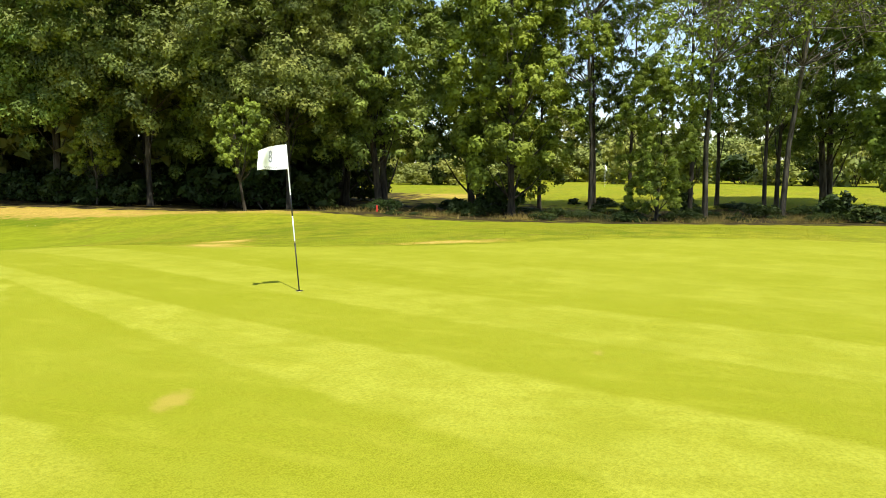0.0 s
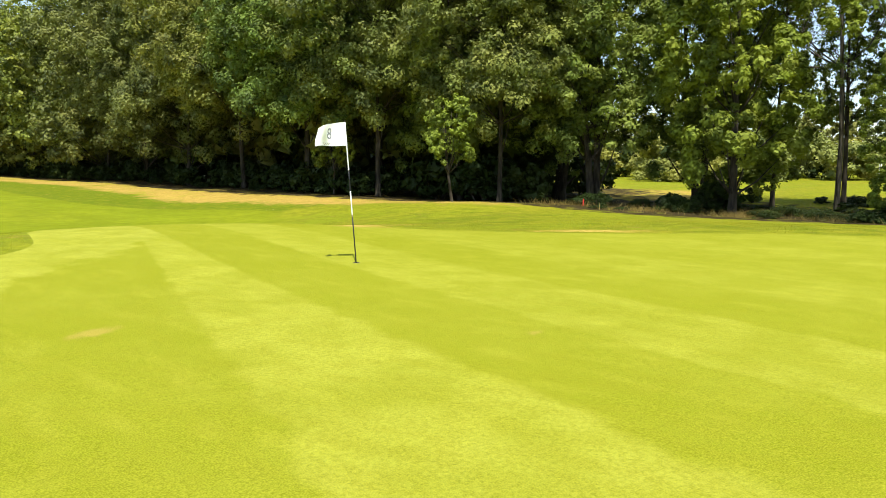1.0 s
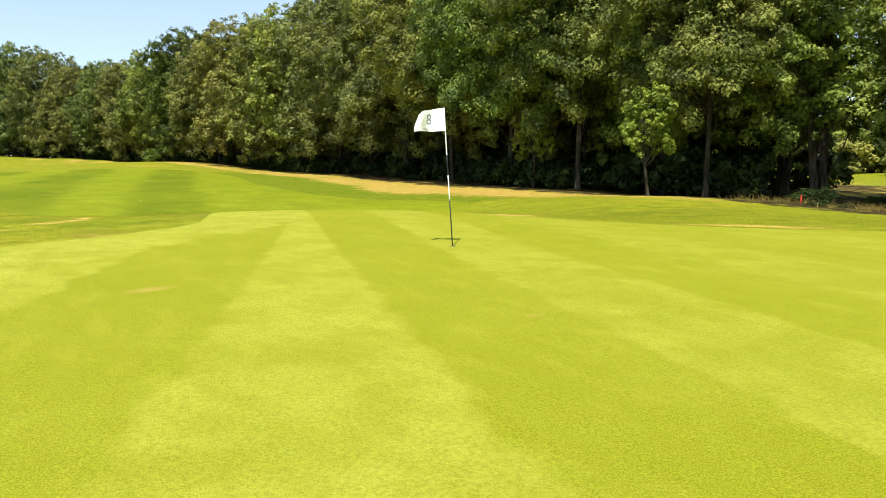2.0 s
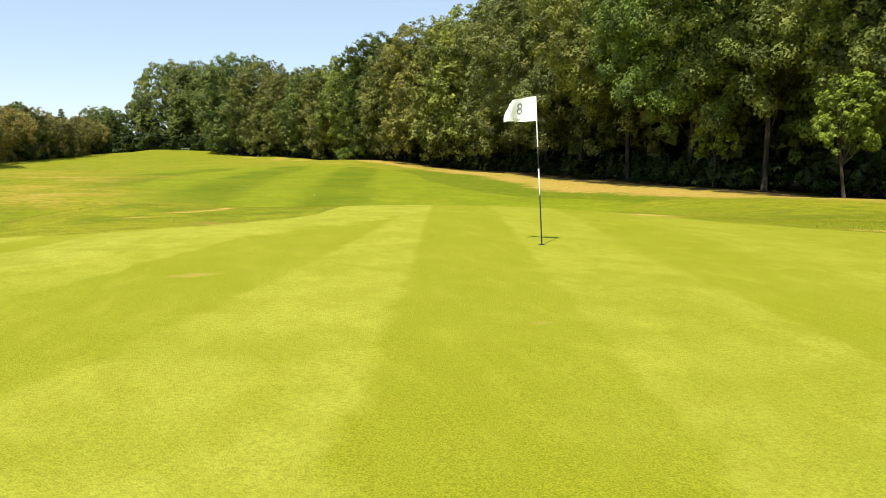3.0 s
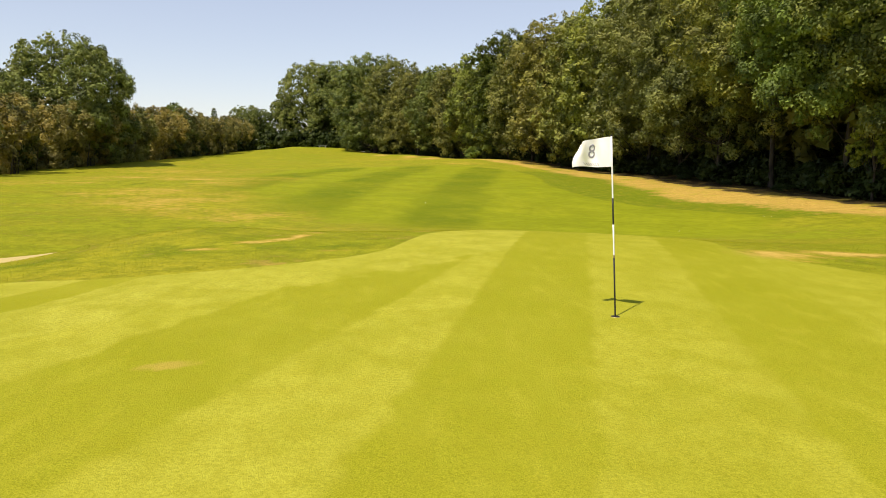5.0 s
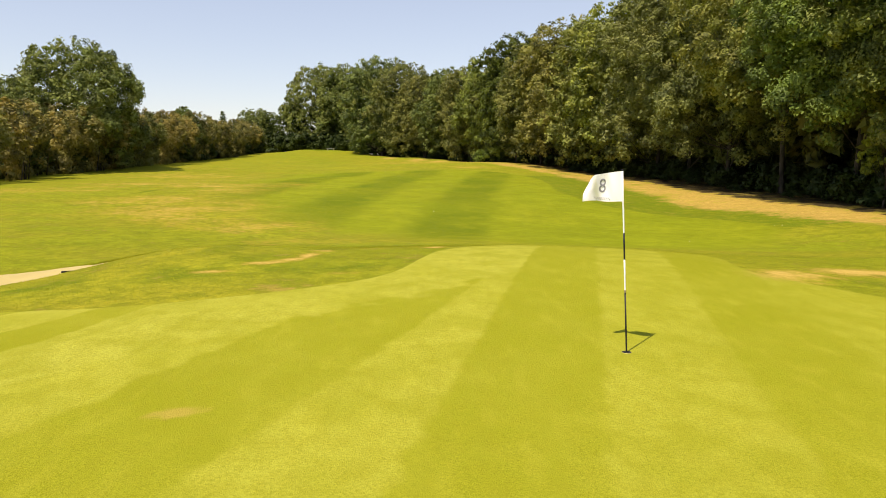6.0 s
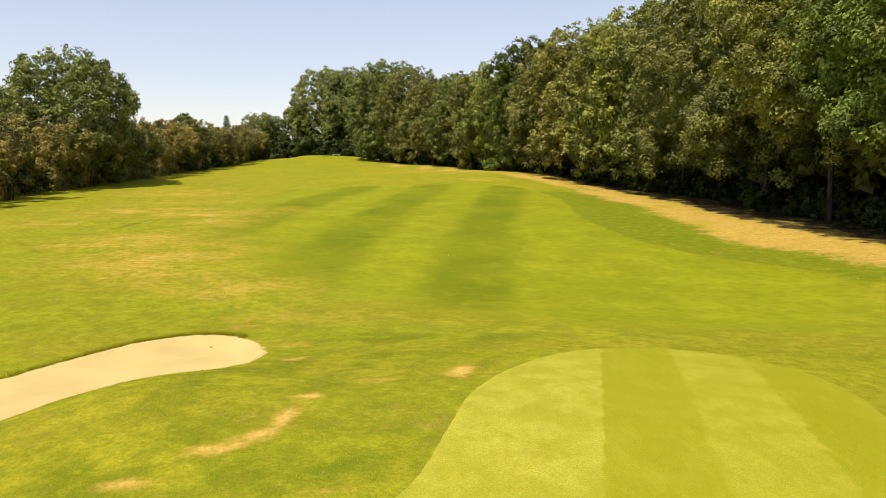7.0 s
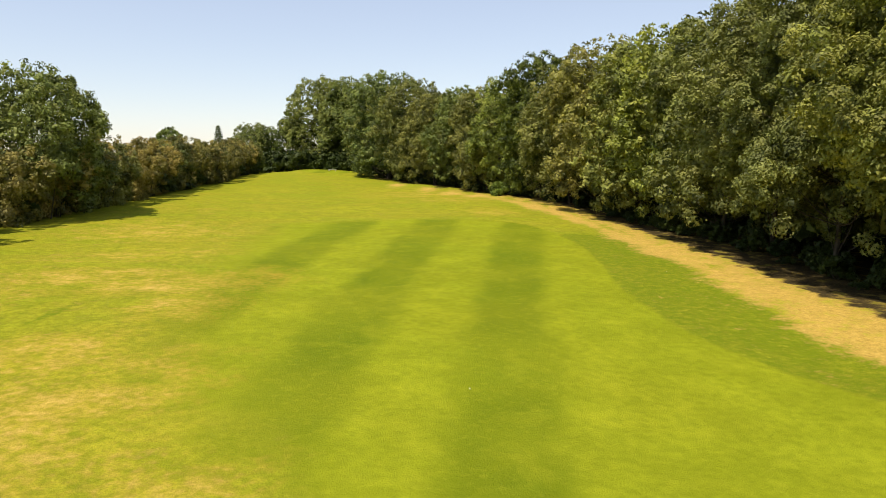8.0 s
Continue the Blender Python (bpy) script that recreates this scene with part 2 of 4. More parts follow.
GREEN, FAIRWAY, ROUGH, SAND = make_green_turf(), make_fairway_turf(), make_rough_ground(), make_sand()
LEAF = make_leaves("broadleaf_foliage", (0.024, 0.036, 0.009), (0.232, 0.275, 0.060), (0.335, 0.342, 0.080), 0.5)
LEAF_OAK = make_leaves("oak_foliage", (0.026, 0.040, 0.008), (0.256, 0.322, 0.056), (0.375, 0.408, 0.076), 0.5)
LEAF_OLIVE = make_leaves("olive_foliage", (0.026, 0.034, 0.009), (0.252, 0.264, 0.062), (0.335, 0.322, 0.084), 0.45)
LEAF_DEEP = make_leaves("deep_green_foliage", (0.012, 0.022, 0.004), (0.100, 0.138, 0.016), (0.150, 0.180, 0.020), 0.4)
# Near-black leaf colour carries the deep shade under the trees.
LEAF_SHADED = make_leaves("shade_dark_foliage", (0.014, 0.026, 0.005), (0.052, 0.078, 0.012), (0.08, 0.105, 0.016))
LEAF_FRESH = make_leaves("fresh_foliage", (0.040, 0.058, 0.007), (0.235, 0.308, 0.036), (0.345, 0.400, 0.052), 0.4)
LEAF_YOUNG = make_leaves("young_foliage", (0.090, 0.110, 0.014), (0.330, 0.370, 0.042), (0.44, 0.46, 0.055), 0.4)
LEAF_DRY = make_leaves("dry_hedge_foliage", (0.036, 0.038, 0.010), (0.225, 0.205, 0.046), (0.43, 0.335, 0.095), 0.65)
LEAF_WILLOW = make_leaves("willow_foliage", (0.14, 0.16, 0.035), (0.34, 0.345, 0.085), (0.38, 0.37, 0.10))
BARK = make_bark("rough_bark", (0.026, 0.021, 0.015), (0.085, 0.069, 0.048))
BARK_PALE = make_bark("pale_bark", (0.055, 0.045, 0.032), (0.19, 0.16, 0.115))
WHITE = make_plain("white_paint", (0.82, 0.82, 0.80), 0.4)
BLACK = make_plain("black_paint", (0.018, 0.018, 0.02), 0.4)
BRASS = make_plain("dull_ferrule_metal", (0.32, 0.27, 0.14), 0.45, metal=0.7)
CLOTH = make_plain("white_flag_cloth", (0.84, 0.84, 0.82), 0.85, 0.05, 60)
INK = make_plain("grey_print", (0.24, 0.24, 0.26), 0.8)
RED = make_plain("red_paint", (0.55, 0.03, 0.02), 0.5)
HOLE_SHADE = make_plain("hole_shade", (0.02, 0.018, 0.012), 0.9)
WOOD = make_plain("grey_wood", (0.62, 0.60, 0.56), 0.8, 0.25, 12)

# ---- the lie of the land ----
# mounds and hollows: x, y, spread, height
MOUNDS = [(0, 0, 9, -0.61), (-9, -3, 9, 0.71), (9, -4, 9, 0.76), (0, 9, 6, 0.76), (-5, 7, 4, -0.02), (-9, 8, 4, 0.28), (-9, 16, 6,
          -0.38), (-14, 11, 3, -0.54), (4, 20, 8, -0.47), (14, 25, 9, -0.41), (-2, 31, 9, -0.12), (-15, 40, 12, -0.20), (-25, 45,
          15, 0.68), (10, 58, 14, 0.40), (-13, 95, 28, -0.92), (6, 104, 20, 1.94), (-48, 70, 25, -0.19), (-48, 120, 32, 1.66),
          (-30, 178, 28, 3.67), (34, 4, 14, -0.52), (26, 21, 10, -0.09), (-12, 150, 30, -0.96), (22, 48, 13, -0.84), (80, 0, 45,
          -1.68), (90, 70, 45, -0.19), (-25, 18, 14, -0.33), (-12, 5, 2.2, -0.32), (72, 2, 18, 0.75), (-7.8, 8.9, 1.6, 0.25),
          (20, 18, 5, 0.53), (20, 31, 6, 0.60), (20, 43, 7, 0.29), (19, 57, 8, 0.28), (20, 74, 9, -0.25), (19, 93, 9, -0.53), (27, 17, 4, 0.18),
          (32, 10, 5, 0.08), (14, 35, 5, -0.30), (8, 58, 7, -0.07), (7, 126, 9, 0.46), (-4, 143, 9, 1.21), (-14, 156, 9, 0.33), (-28, 178, 9, -0.08),
          (-42, 200, 14, 1.15), (-42, 74, 9, 0.34), (-46, 98, 11, 0.32), (-10, 65, 7, 0.27), (17, 9, 3.5, 0.11), (27, 45, 7, 0.41), (26, 65, 8, 0.30)]


def spline(points, steps=8):
    """A closed smooth outline through a few control points."""
    p = np.array(points, float)
    n, out = len(p), []
    for i in range(n):
        a, b, c, d = p[i - 1], p[i], p[(i + 1) % n], p[(i + 2) % n]
        for k in range(steps):
            t = k / steps
            out.append(0.5 * (2 * b + (c - a) * t + (2 * a - 5 * b + 4 * c - d) * t * t + (3 * b - a - 3 * c + d) * t ** 3))
    return np.array(out)


def inside(x, y, outline):
    """Signed distance to an outline, positive within."""
    best, odd = np.full(x.shape, 1e9), np.zeros(x.shape, bool)
    for (ax, ay), (bx, by) in zip(outline, np.roll(outline, -1, 0)):
        dx, dy = bx - ax, by - ay
        t = np.clip(((x - ax) * dx + (y - ay) * dy) / (dx * dx + dy * dy + 1e-12), 0, 1)
        best = np.minimum(best, (x - ax - t * dx) ** 2 + (y - ay - t * dy) ** 2)
        odd ^= ((ay > y) != (by > y)) & (x < dx * (y - ay) / (dy if abs(dy) > 1e-12 else 1e-12) + ax)
    return np.where(odd, 1, -1) * np.sqrt(best)


def along(x, y, line):
    """Distance to an open line."""
    best = np.full(x.shape, 1e9)
    for (ax, ay), (bx, by) in zip(line[:-1], line[1:]):
        dx, dy = bx - ax, by - ay
        t = np.clip(((x - ax) * dx + (y - ay) * dy) / (dx * dx + dy * dy), 0, 1)
        best = np.minimum(best, (x - ax - t * dx) ** 2 + (y - ay - t * dy) ** 2)
    return np.sqrt(best)


def step(v, lo, hi):
    t = np.clip((v - lo) / (hi - lo), 0, 1)
    return t * t * (3 - 2 * t)


GREEN_EDGE = spline([(0.3, 12.6), (2.1, 13.4), (3.9, 12.9), (4.9, 11.2), (4.9, 9.3), (4.5, 7.6), (4.35, 6.2), (4.9, 4.8), (5.8, 3.2), (7.3, 0.7), (9.7, -2.9),
                     (11, -8.7), (9, -16), (2, -21), (-8, -21), (-15, -14), (-16, -5), (-13.5, -0.6), (-11, 1.0), (-8.7, 1.9), (-7.0, 2.2), (-5.6, 2.85),
                     (-4.5, 3.55), (-3.6, 4.3), (-3.0, 5.3), (-2.55, 7.1), (-2.1, 8.9), (-1.05, 11.0)])
BUNKER_EDGE = spline([(-7.1, 14.2), (-6.8, 12.6), (-7.1, 11.2), (-8.2, 9.9), (-9.4, 8.4), (-10.6, 6.9), (-12.2, 5.7), (-15, 5.2),
                      (-17.5, 6.2), (-17.6, 8.4), (-15.8, 10.3), (-13.4, 11.9), (-11.9, 13.9), (-10.6, 15.6), (-9.1, 16.3), (-7.9, 15.6)], 14)
BUNKER_EDGE = BUNKER_EDGE + np.random.default_rng(8).normal(size=BUNKER_EDGE.shape) * 0.028
FAIRWAY_EDGE = spline([(15, 25), (12.2, 31.4), (10.2, 35.2), (8.5, 40.4), (7.9, 48.5), (8.6, 58), (8.9, 66), (8.2, 74), (6.0, 82), (2, 85.5), (-5, 87),
                       (-12, 87.5), (-20, 85), (-23, 76), (-22, 60), (-19, 42), (-16, 30), (-10, 21), (-3, 17), (4, 15.5), (11, 17)])
TEE_EDGE = spline([(-36, 172), (-30, 169), (-24, 173), (-24, 184), (-30, 190), (-38, 186)])
WOOD_EDGE = spline([(23.5, 12), (22.5, 20), (20.6, 29), (19.6, 36), (18.6, 45), (18.0, 56), (17.4, 71), (15.4, 91), (11.6, 107), (6.8, 123), (-2, 140),
                    (-12, 155), (-20, 170), (-28, 190), (-50, 206), (-55, 230), (40, 230), (75, 120), (62, 50), (54, 26), (51, 0), (52, -18), (28, -20),
                    (26.5, -8), (25.8, 3)])
STRAW_LINE = [(21.2, 19), (18.6, 30), (16.9, 40), (15.9, 50), (15.2, 62), (14.0, 78), (11.4, 94), (7.5, 106), (3, 119), (-5, 135), (-16, 152)]
LUSH_LINE = [(15.6, 28), (13.2, 33.5), (11.2, 40), (10.6, 48), (11.0, 56), (11.3, 64), (10.6, 72)]


def height(x, y):
    x, y = np.asarray(x, float), np.asarray(y, float)
    z = np.full(x.shape, -0.04)
    for mx, my, r, h in MOUNDS:
        z = z + h * np.exp(-((x - mx) ** 2 + (y - my) ** 2) / (2 * r * r))
    return z


def ground_z(x, y):
    """The sheet itself, with the bunker sunk in and the tee raised."""
    z = height(x, y)
    near = (abs(x + 12) < 9) & (abs(y - 10.5) < 9)
    if np.any(near):
        d = inside(np.where(near, x, 99.0), np.where(near, y, 99.0), BUNKER_EDGE)
        m = np.where(near, step(d, -0.04, 0.55), 0)
        z = z * (1 - m) + (-1.02 + 0.17 * step(-x, 9, 12.5) + 0.05 * np.sin(x * 1.3) * np.sin(y * 1.1)) * m
    far = (abs(x + 30) < 20) & (abs(y - 178) < 22)
    if np.any(far):
        d = inside(np.where(far, x, 999.0), np.where(far, y, 999.0), TEE_EDGE)
        z = z + np.where(far, 0.45 * step(d, -4, 0.5), 0)
    return z


def below_sand(x, y):
    """The ground under the sand lies lower still."""
    return ground_z(x, y) - 0.5 * step(inside(x, y, BUNKER_EDGE), 0.06, 0.36)


def gz(x, y):
    return float(ground_z(np.array([x]), np.array([y]))[0])


def ellipses(x, y, items):
    v = np.zeros(x.shape)
    for ex, ey, a, b, turn, amount in items:
        c, s = math.cos(radians(turn)), math.sin(radians(turn))
        u, w = ((x - ex) * c + (y - ey) * s) / a, (-(x - ex) * s + (y - ey) * c) / b
        v = np.maximum(v, amount * np.exp(-(u * u + w * w)))
    return v


# worn and dried-out places: x, y, half length, half width, turn, strength
BARE = [(-5.0, 7.45, 0.50, 0.20, 80, 1.5), (-4.85, 8.5, 0.32, 0.24, 20, 1.5), (-5.2, 6.8, 0.42, 0.20, 50, 1.35), (-5.65, 6.25, 0.55, 0.22, 32, 1.2), (-3.8, 9.65, 0.34, 0.24, 10, 1.0),
        (-2.25, 10.35, 0.28, 0.60, -15, 1.35), (-5.9, 12.2, 0.5, 0.35, 30, 0.9), (-6.5, 5.2, 0.4, 0.22, 0, 1.0), (-4.0, 5.05, 0.3, 0.2, 0, 1.0), (5.0, 6.2, 1.3, 0.8, 50, 1.35),
        (7.6, 7.9, 2.2, 0.7, 30, 1.2), (4.9, 5.0, 0.5, 0.4, 0, 0.9), (8.3, 0.9, 1.8, 0.6, -50, 1.1), (-6.3, 14.4, 0.8, 0.5, 0, 0.7),
        (-24.3, 49, 8, 2.6, 10, 1.0), (-18.9, 46.5, 6, 2.0, 0, 1.1), (-14.5, 49, 4, 2.4, 0, 1.1), (-16.0, 41.8, 4, 2.0, 20, 1.0), (-31, 76, 12, 6, 0, 0.9), (-25.5, 59.3, 9, 3, 25, 0.8),
        (-18.9, 33, 4.5, 2.0, 45, 1.0), (-15.6, 27.5, 5, 2.0, 45, 1.15), (-13, 32, 3.5, 1.6, 40, 0.9), (-14.3, 24.6, 4, 1.6, 20, 0.8), (-10, 23, 4, 1.4, 20, 0.8), (-7, 18.6, 3.6, 0.9, 5, 0.7),
        (-28, 40, 8, 3, 40, 0.8), (-36, 100, 12, 8, 0, 0.5), (0, 112, 10, 6, -40, 0.75), (3, 93, 5, 2.5, -30, 0.9), (-8, 126, 9, 5, -50, 0.9), (-25, 100, 14, 4, 0, 0.35), (-4.5, -2.07, 0.28, 0.15, 20, 1.2), (-1.7, -4.7, 0.12, 0.08, 0, 1.0)]
BARE = [(x, y, a, b * 1.9, turn, v * 0.62) if a >= 3 else (x, y, a, b, turn, v) for x, y, a, b, turn, v in BARE]


# thick green grass: the same columns
LUSH = [(13.5, 10.0, 7.5, 2.8, 40, 0.5), (-5.5, 5.6, 4.0, 1.2, 12, 0.4), (-5.5, 11, 3.5, 1.6, 40, 0.4), (13, 0, 3, 5, 0, 0.5), (-10, 4.6, 3, 1.0, 5, 0.4), (-3, 15, 3, 1, 0, 0.5), (-21.2, 40, 2.6, 0.22, 84, 1.3)]


def attach(me, name, values):
    me.attributes.new(name, "FLOAT", "POINT").data.foreach_set("value", np.asarray(values, np.float32))


def grid_mesh(name, xs, ys, z_of, keep=None):
    """A sheet over the grid xs by ys; keep masks the vertices that stay."""
    gx, gy = np.meshgrid(xs, ys)
    x, y = gx.ravel(), gy.ravel()
    z = z_of(x, y)
    nx, ny = len(xs), len(ys)
    i = np.arange(nx * ny).reshape(ny, nx)
    q = np.stack([i[:-1, :-1], i[:-1, 1:], i[1:, 1:], i[1:, :-1]], -1).reshape(-1, 4)
    if keep is not None:
        k = keep(x, y)
        q = q[k[q].any(1)]
        used = np.unique(q)
        back = np.zeros(nx * ny, int)
        back[used] = np.arange(len(used))
        q, x, y, z = back[q], x[used], y[used], z[used]
    me = bpy.data.meshes.new(name)
    me.from_pydata(np.stack([x, y, z], -1).tolist(), [], q.tolist())
    me.shade_smooth()
    return me, x, y


def axis(lo, hi, fine, out_lo, out_hi, grow=1.12):
    mid = list(np.arange(lo, hi + 1e-6, fine))
    a, d = [], fine
    while (a[-1] if a else lo) > out_lo:
        d *= grow
        a.append((a[-1] if a else lo) - d)
    b, d = [], fine
    while (b[-1] if b else hi) < out_hi:
        d *= grow
        b.append((b[-1] if b else hi) + d)
    return np.array(a[::-1] + mid + b)


def lush(x, y):
    return np.maximum(1.0 - step(along(x, y, LUSH_LINE), 2.3, 4.4), ellipses(x, y, LUSH))


def build_ground():
    me, x, y = grid_mesh("ground", axis(-19, 20, 0.25, -1500, 1500), axis(-6, 60, 0.25, -1500, 1500), below_sand)
    attach(me, "bare", ellipses(x, y, BARE))
    w = 1.5 + 0.9 * step(y, 18, 30) * (1 - step(y, 46, 62)) + 0.6 * np.sin(y * 0.21) + 0.4 * np.sin(y * 0.53)
    deep = inside(x, y, WOOD_EDGE)
    attach(me, "straw", np.maximum(1.0 - step(along(x, y, STRAW_LINE), w - 1.4, w + 1.6), 0.8 * step(deep, -3.0, -1.2) * step(y, 12, 18) * (1 - step(y, 120, 150))))
    attach(me, "lush", lush(x, y))
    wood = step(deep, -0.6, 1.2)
    # Dark litter also paints in the shaded band under the open row.
    attach(me, "shaded_litter", wood * (1 - (1 - step(y, 16, 26)) * step(x + 1.5 * np.sin(y * 0.4), 39, 46)))
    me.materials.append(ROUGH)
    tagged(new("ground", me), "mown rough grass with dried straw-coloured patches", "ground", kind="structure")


def sheet(name, label, category, edge, cell, lift, material, stripe=None, soft=0.12, grow=0.0):
    lo, hi = edge.min(0) - cell * 2 - grow, edge.max(0) + cell * 2 + grow
    xs, ys = np.arange(lo[0], hi[0], cell), np.arange(lo[1], hi[1], cell)
    me, x, y = grid_mesh(name, xs, ys, lambda a, b: ground_z(a, b) - 0.03 + (lift + 0.03) * step(inside(a, b, edge) + grow, -soft, soft),
                         lambda a, b: inside(a, b, edge) + grow > -soft)
    for key, values in (stripe(x, y) if stripe else {}).items():
        attach(me, key, values)
    attach(me, "bare", ellipses(x, y, BARE))
    attach(me, "lush", lush(x, y))
    me.materials.append(material)
    return tagged(new(name, me), label, category, kind="structure")


def green_lanes(x, y):
    """Mowing lanes, one of them a wedge, and the laps that the mower makes along the far edge."""
    first, second = -1.83 + 0.22 * y, -2.87 + 0.335 * y
    wide = np.maximum(first - second, 0.35)
    lane = np.where(x > first, (x - first) / 1.56 - 1, (x - first) / wide - 1)
    lane = np.where(lane < -2, -2 + (x - first + wide) / 1.9, lane)
    return {"lane": lane, "lap": ((y - x) * 0.707 - 3.98 + 0.09 * np.maximum(0, -x - 4) ** 2) / (1.55 + 5.0 * step(x, -7.5, -4.0))}


def fairway_lanes(x, y):
    blend = 0.5 + 6 * step(-x, -1, 9) * (1 - 0.7 * step(y, 74, 84)) + 4 * (1 - step(y, 16, 30)) + 0.6 * step(y, 78, 86)
    lane = np.minimum((x - 2.7 - (y - 47) * (0.125 + 0.005 * (x - 2.7))) / 3.85, 0.5)
    return {"lane": lane, "core": np.clip(inside(x, y, FAIRWAY_EDGE) / blend, 0, 1)}


build_ground()
sheet("putting_green", "close-mown yellow-green putting green with mowing lanes", "putting green", GREEN_EDGE, 0.12, 0.012, GREEN, green_lanes)
sheet("fairway", "striped light and dark green mown fairway", "fairway", FAIRWAY_EDGE, 0.4, 0.012, FAIRWAY, fairway_lanes, 1.6, 2.0)
sheet("bunker_sand", "pale raked sand in a kidney-shaped bunker", "bunker", BUNKER_EDGE, 0.1, 0.03, SAND, None, 0.06)
sheet("tee_ground", "raised mown tee at the end of the fairway", "tee", TEE_EDGE, 0.8, 0.02, FAIRWAY, lambda x, y: {"lane": x / 3.0, "core": np.clip(inside(x, y, TEE_EDGE) / 3, 0, 1)}, 1.5, 1.5)

# ---- parts ----


def part(name, bm, material, parent=None, label="", smooth=True):
    me = bm if isinstance(bm, bpy.types.Mesh) else bpy.data.meshes.new(name)
    if me is not bm:
        bm.to_mesh(me)
        bm.free()
    if smooth:
        me.shade_smooth()
    if not me.materials:
        me.materials.append(material)
    ob = new(name, me)
    ob.parent = parent
    return tagged(ob, label)


def thing(name, label, category, group="", m=None):
    ob = tagged(new(name), label, category, group)
    ob.matrix_world = m or Matrix()
    return ob


def tubes(name, branches, sides=7):
    """Tapered limbs: each branch is a list of (point, radius)."""
    verts, faces = [], []
    for pts in branches:
        rings = []
        for k, (p, r) in enumerate(pts):
            a, b = Vector(pts[max(k - 1, 0)][0]), Vector(pts[min(k + 1, len(pts) - 1)][0])
            d = (b - a).normalized()
            u = d.orthogonal().normalized()
            w = d.cross(u)
            rings.append(len(verts))
            verts += [tuple(Vector(p) + r * (math.cos(t) * u + math.sin(t) * w)) for t in (2 * math.pi * s / sides for s in range(sides))]
        for a, b in zip(rings[:-1], rings[1:]):
            faces += [(a + s, a + (s + 1) % sides, b + (s + 1) % sides, b + s) for s in range(sides)]
        faces.append(tuple(range(rings[-1], rings[-1] + sides)))
    me = bpy.data.meshes.new(name)
    me.from_pydata(verts, [], faces)
    return me


def foliage(name, rng, centres, radii, count, size, up=0.45, hollow=0.3, axes=None):
    """Many small leaf sprays on uneven clumps; with axes the leaves crowd on the outer side of each clump."""
    centres, radii = np.asarray(centres), np.asarray(radii)
    pick = rng.choice(len(radii), count, p=radii ** 2 / (radii ** 2).sum())
    d = rng.normal(size=(count, 3))
    d /= np.linalg.norm(d, axis=1)[:, None]
    r = radii[pick] * (hollow + (1.08 - hollow) * rng.random(count) ** 0.7)
    if axes is None:
        p = centres[pick] + d * r[:, None] * np.array([1, 1, 0.8])
        n = d * 0.9 + rng.normal(size=(count, 3)) * 0.42 + np.array([0, 0, up])
    else:
        d = d + np.asarray(axes)[pick] * 0.55
        d /= np.linalg.norm(d, axis=1)[:, None]
        p = centres[pick] + d * r[:, None] * np.array([1, 1, 0.85])
        n = d * 0.9 + rng.normal(size=(count, 3)) * 0.32 + np.array([0, 0, 0.25])
    n /= np.linalg.norm(n, axis=1)[:, None]
    t = np.cross(n, rng.normal(size=(count, 3)))
    t /= np.linalg.norm(t, axis=1)[:, None]
    b = np.cross(n, t)
    s = (size * (0.55 + 0.9 * rng.random(count)))[:, None]
    w = s * (0.32 + 0.16 * rng.random(count))[:, None]
    k = (rng.random(count) * 0.5 - 0.25)[:, None]
    v = np.stack([p - t * s * 0.45 + b * w, p - t * s * 0.45 - b * w, p + t * s * 0.6 + b * w * k], 1).reshape(-1, 3)
    f = np.arange(count * 3).reshape(-1, 3)
    me = bpy.data.meshes.new(name)
    me.from_pydata(v.tolist(), [], f.tolist())
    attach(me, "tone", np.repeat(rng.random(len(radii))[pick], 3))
    return me


def clumps(rng, boughs, tall, base, wide, even=0.0, top=0.42, sprays=17):
    """Boughs spread through an uneven crown, each with rounded puffs of leaves on its outer and upper side."""
    c, r, axes, hearts = [], [], [], []
    lobes = rng.uniform(0.80 + 0.16 * even, 1.14 - 0.10 * even, 7)
    for k in range(boughs):
        f = ((k + 0.6 * rng.random()) / boughs) ** 0.9
        prof = math.sqrt(max(1 - ((f - top) / (1 - top + 0.10 if f > top else top + 0.22)) ** 2, 0.02))
        a = k * 2.4 + rng.uniform(-0.5, 0.5)
        big = wide * rng.uniform(0.26, 0.42) * (1 - 0.25 * f)
        w = max(wide * prof * lobes[int((a % 6.283) / 6.2832 * 7)] * rng.uniform(0.58 + 0.30 * even, 1.0) - big * 0.75, 0)
        w *= 0.4 if k % 4 == 1 else 1.0
        heart = np.array([math.cos(a) * w, math.sin(a) * w, base + big * 0.4 + (tall - base - big * 1.2) * f])
        hearts.append(heart)
        outward = np.array([math.cos(a), math.sin(a), 0.55])
        for s in range(sprays):
            d = rng.normal(size=3) + outward * 0.8
            d /= np.linalg.norm(d)
            c.append(heart + d * big * rng.uniform(0.70, 1.10) * np.array([1, 1, 0.85]))
            r.append(big * rng.uniform(0.17, 0.36))
            ax = d * 0.7 + outward * 0.35 + rng.normal(size=3) * 0.15 + np.array([0, 0, 0.35])
            axes.append(ax / np.linalg.norm(ax))
    return c, r, axes, hearts


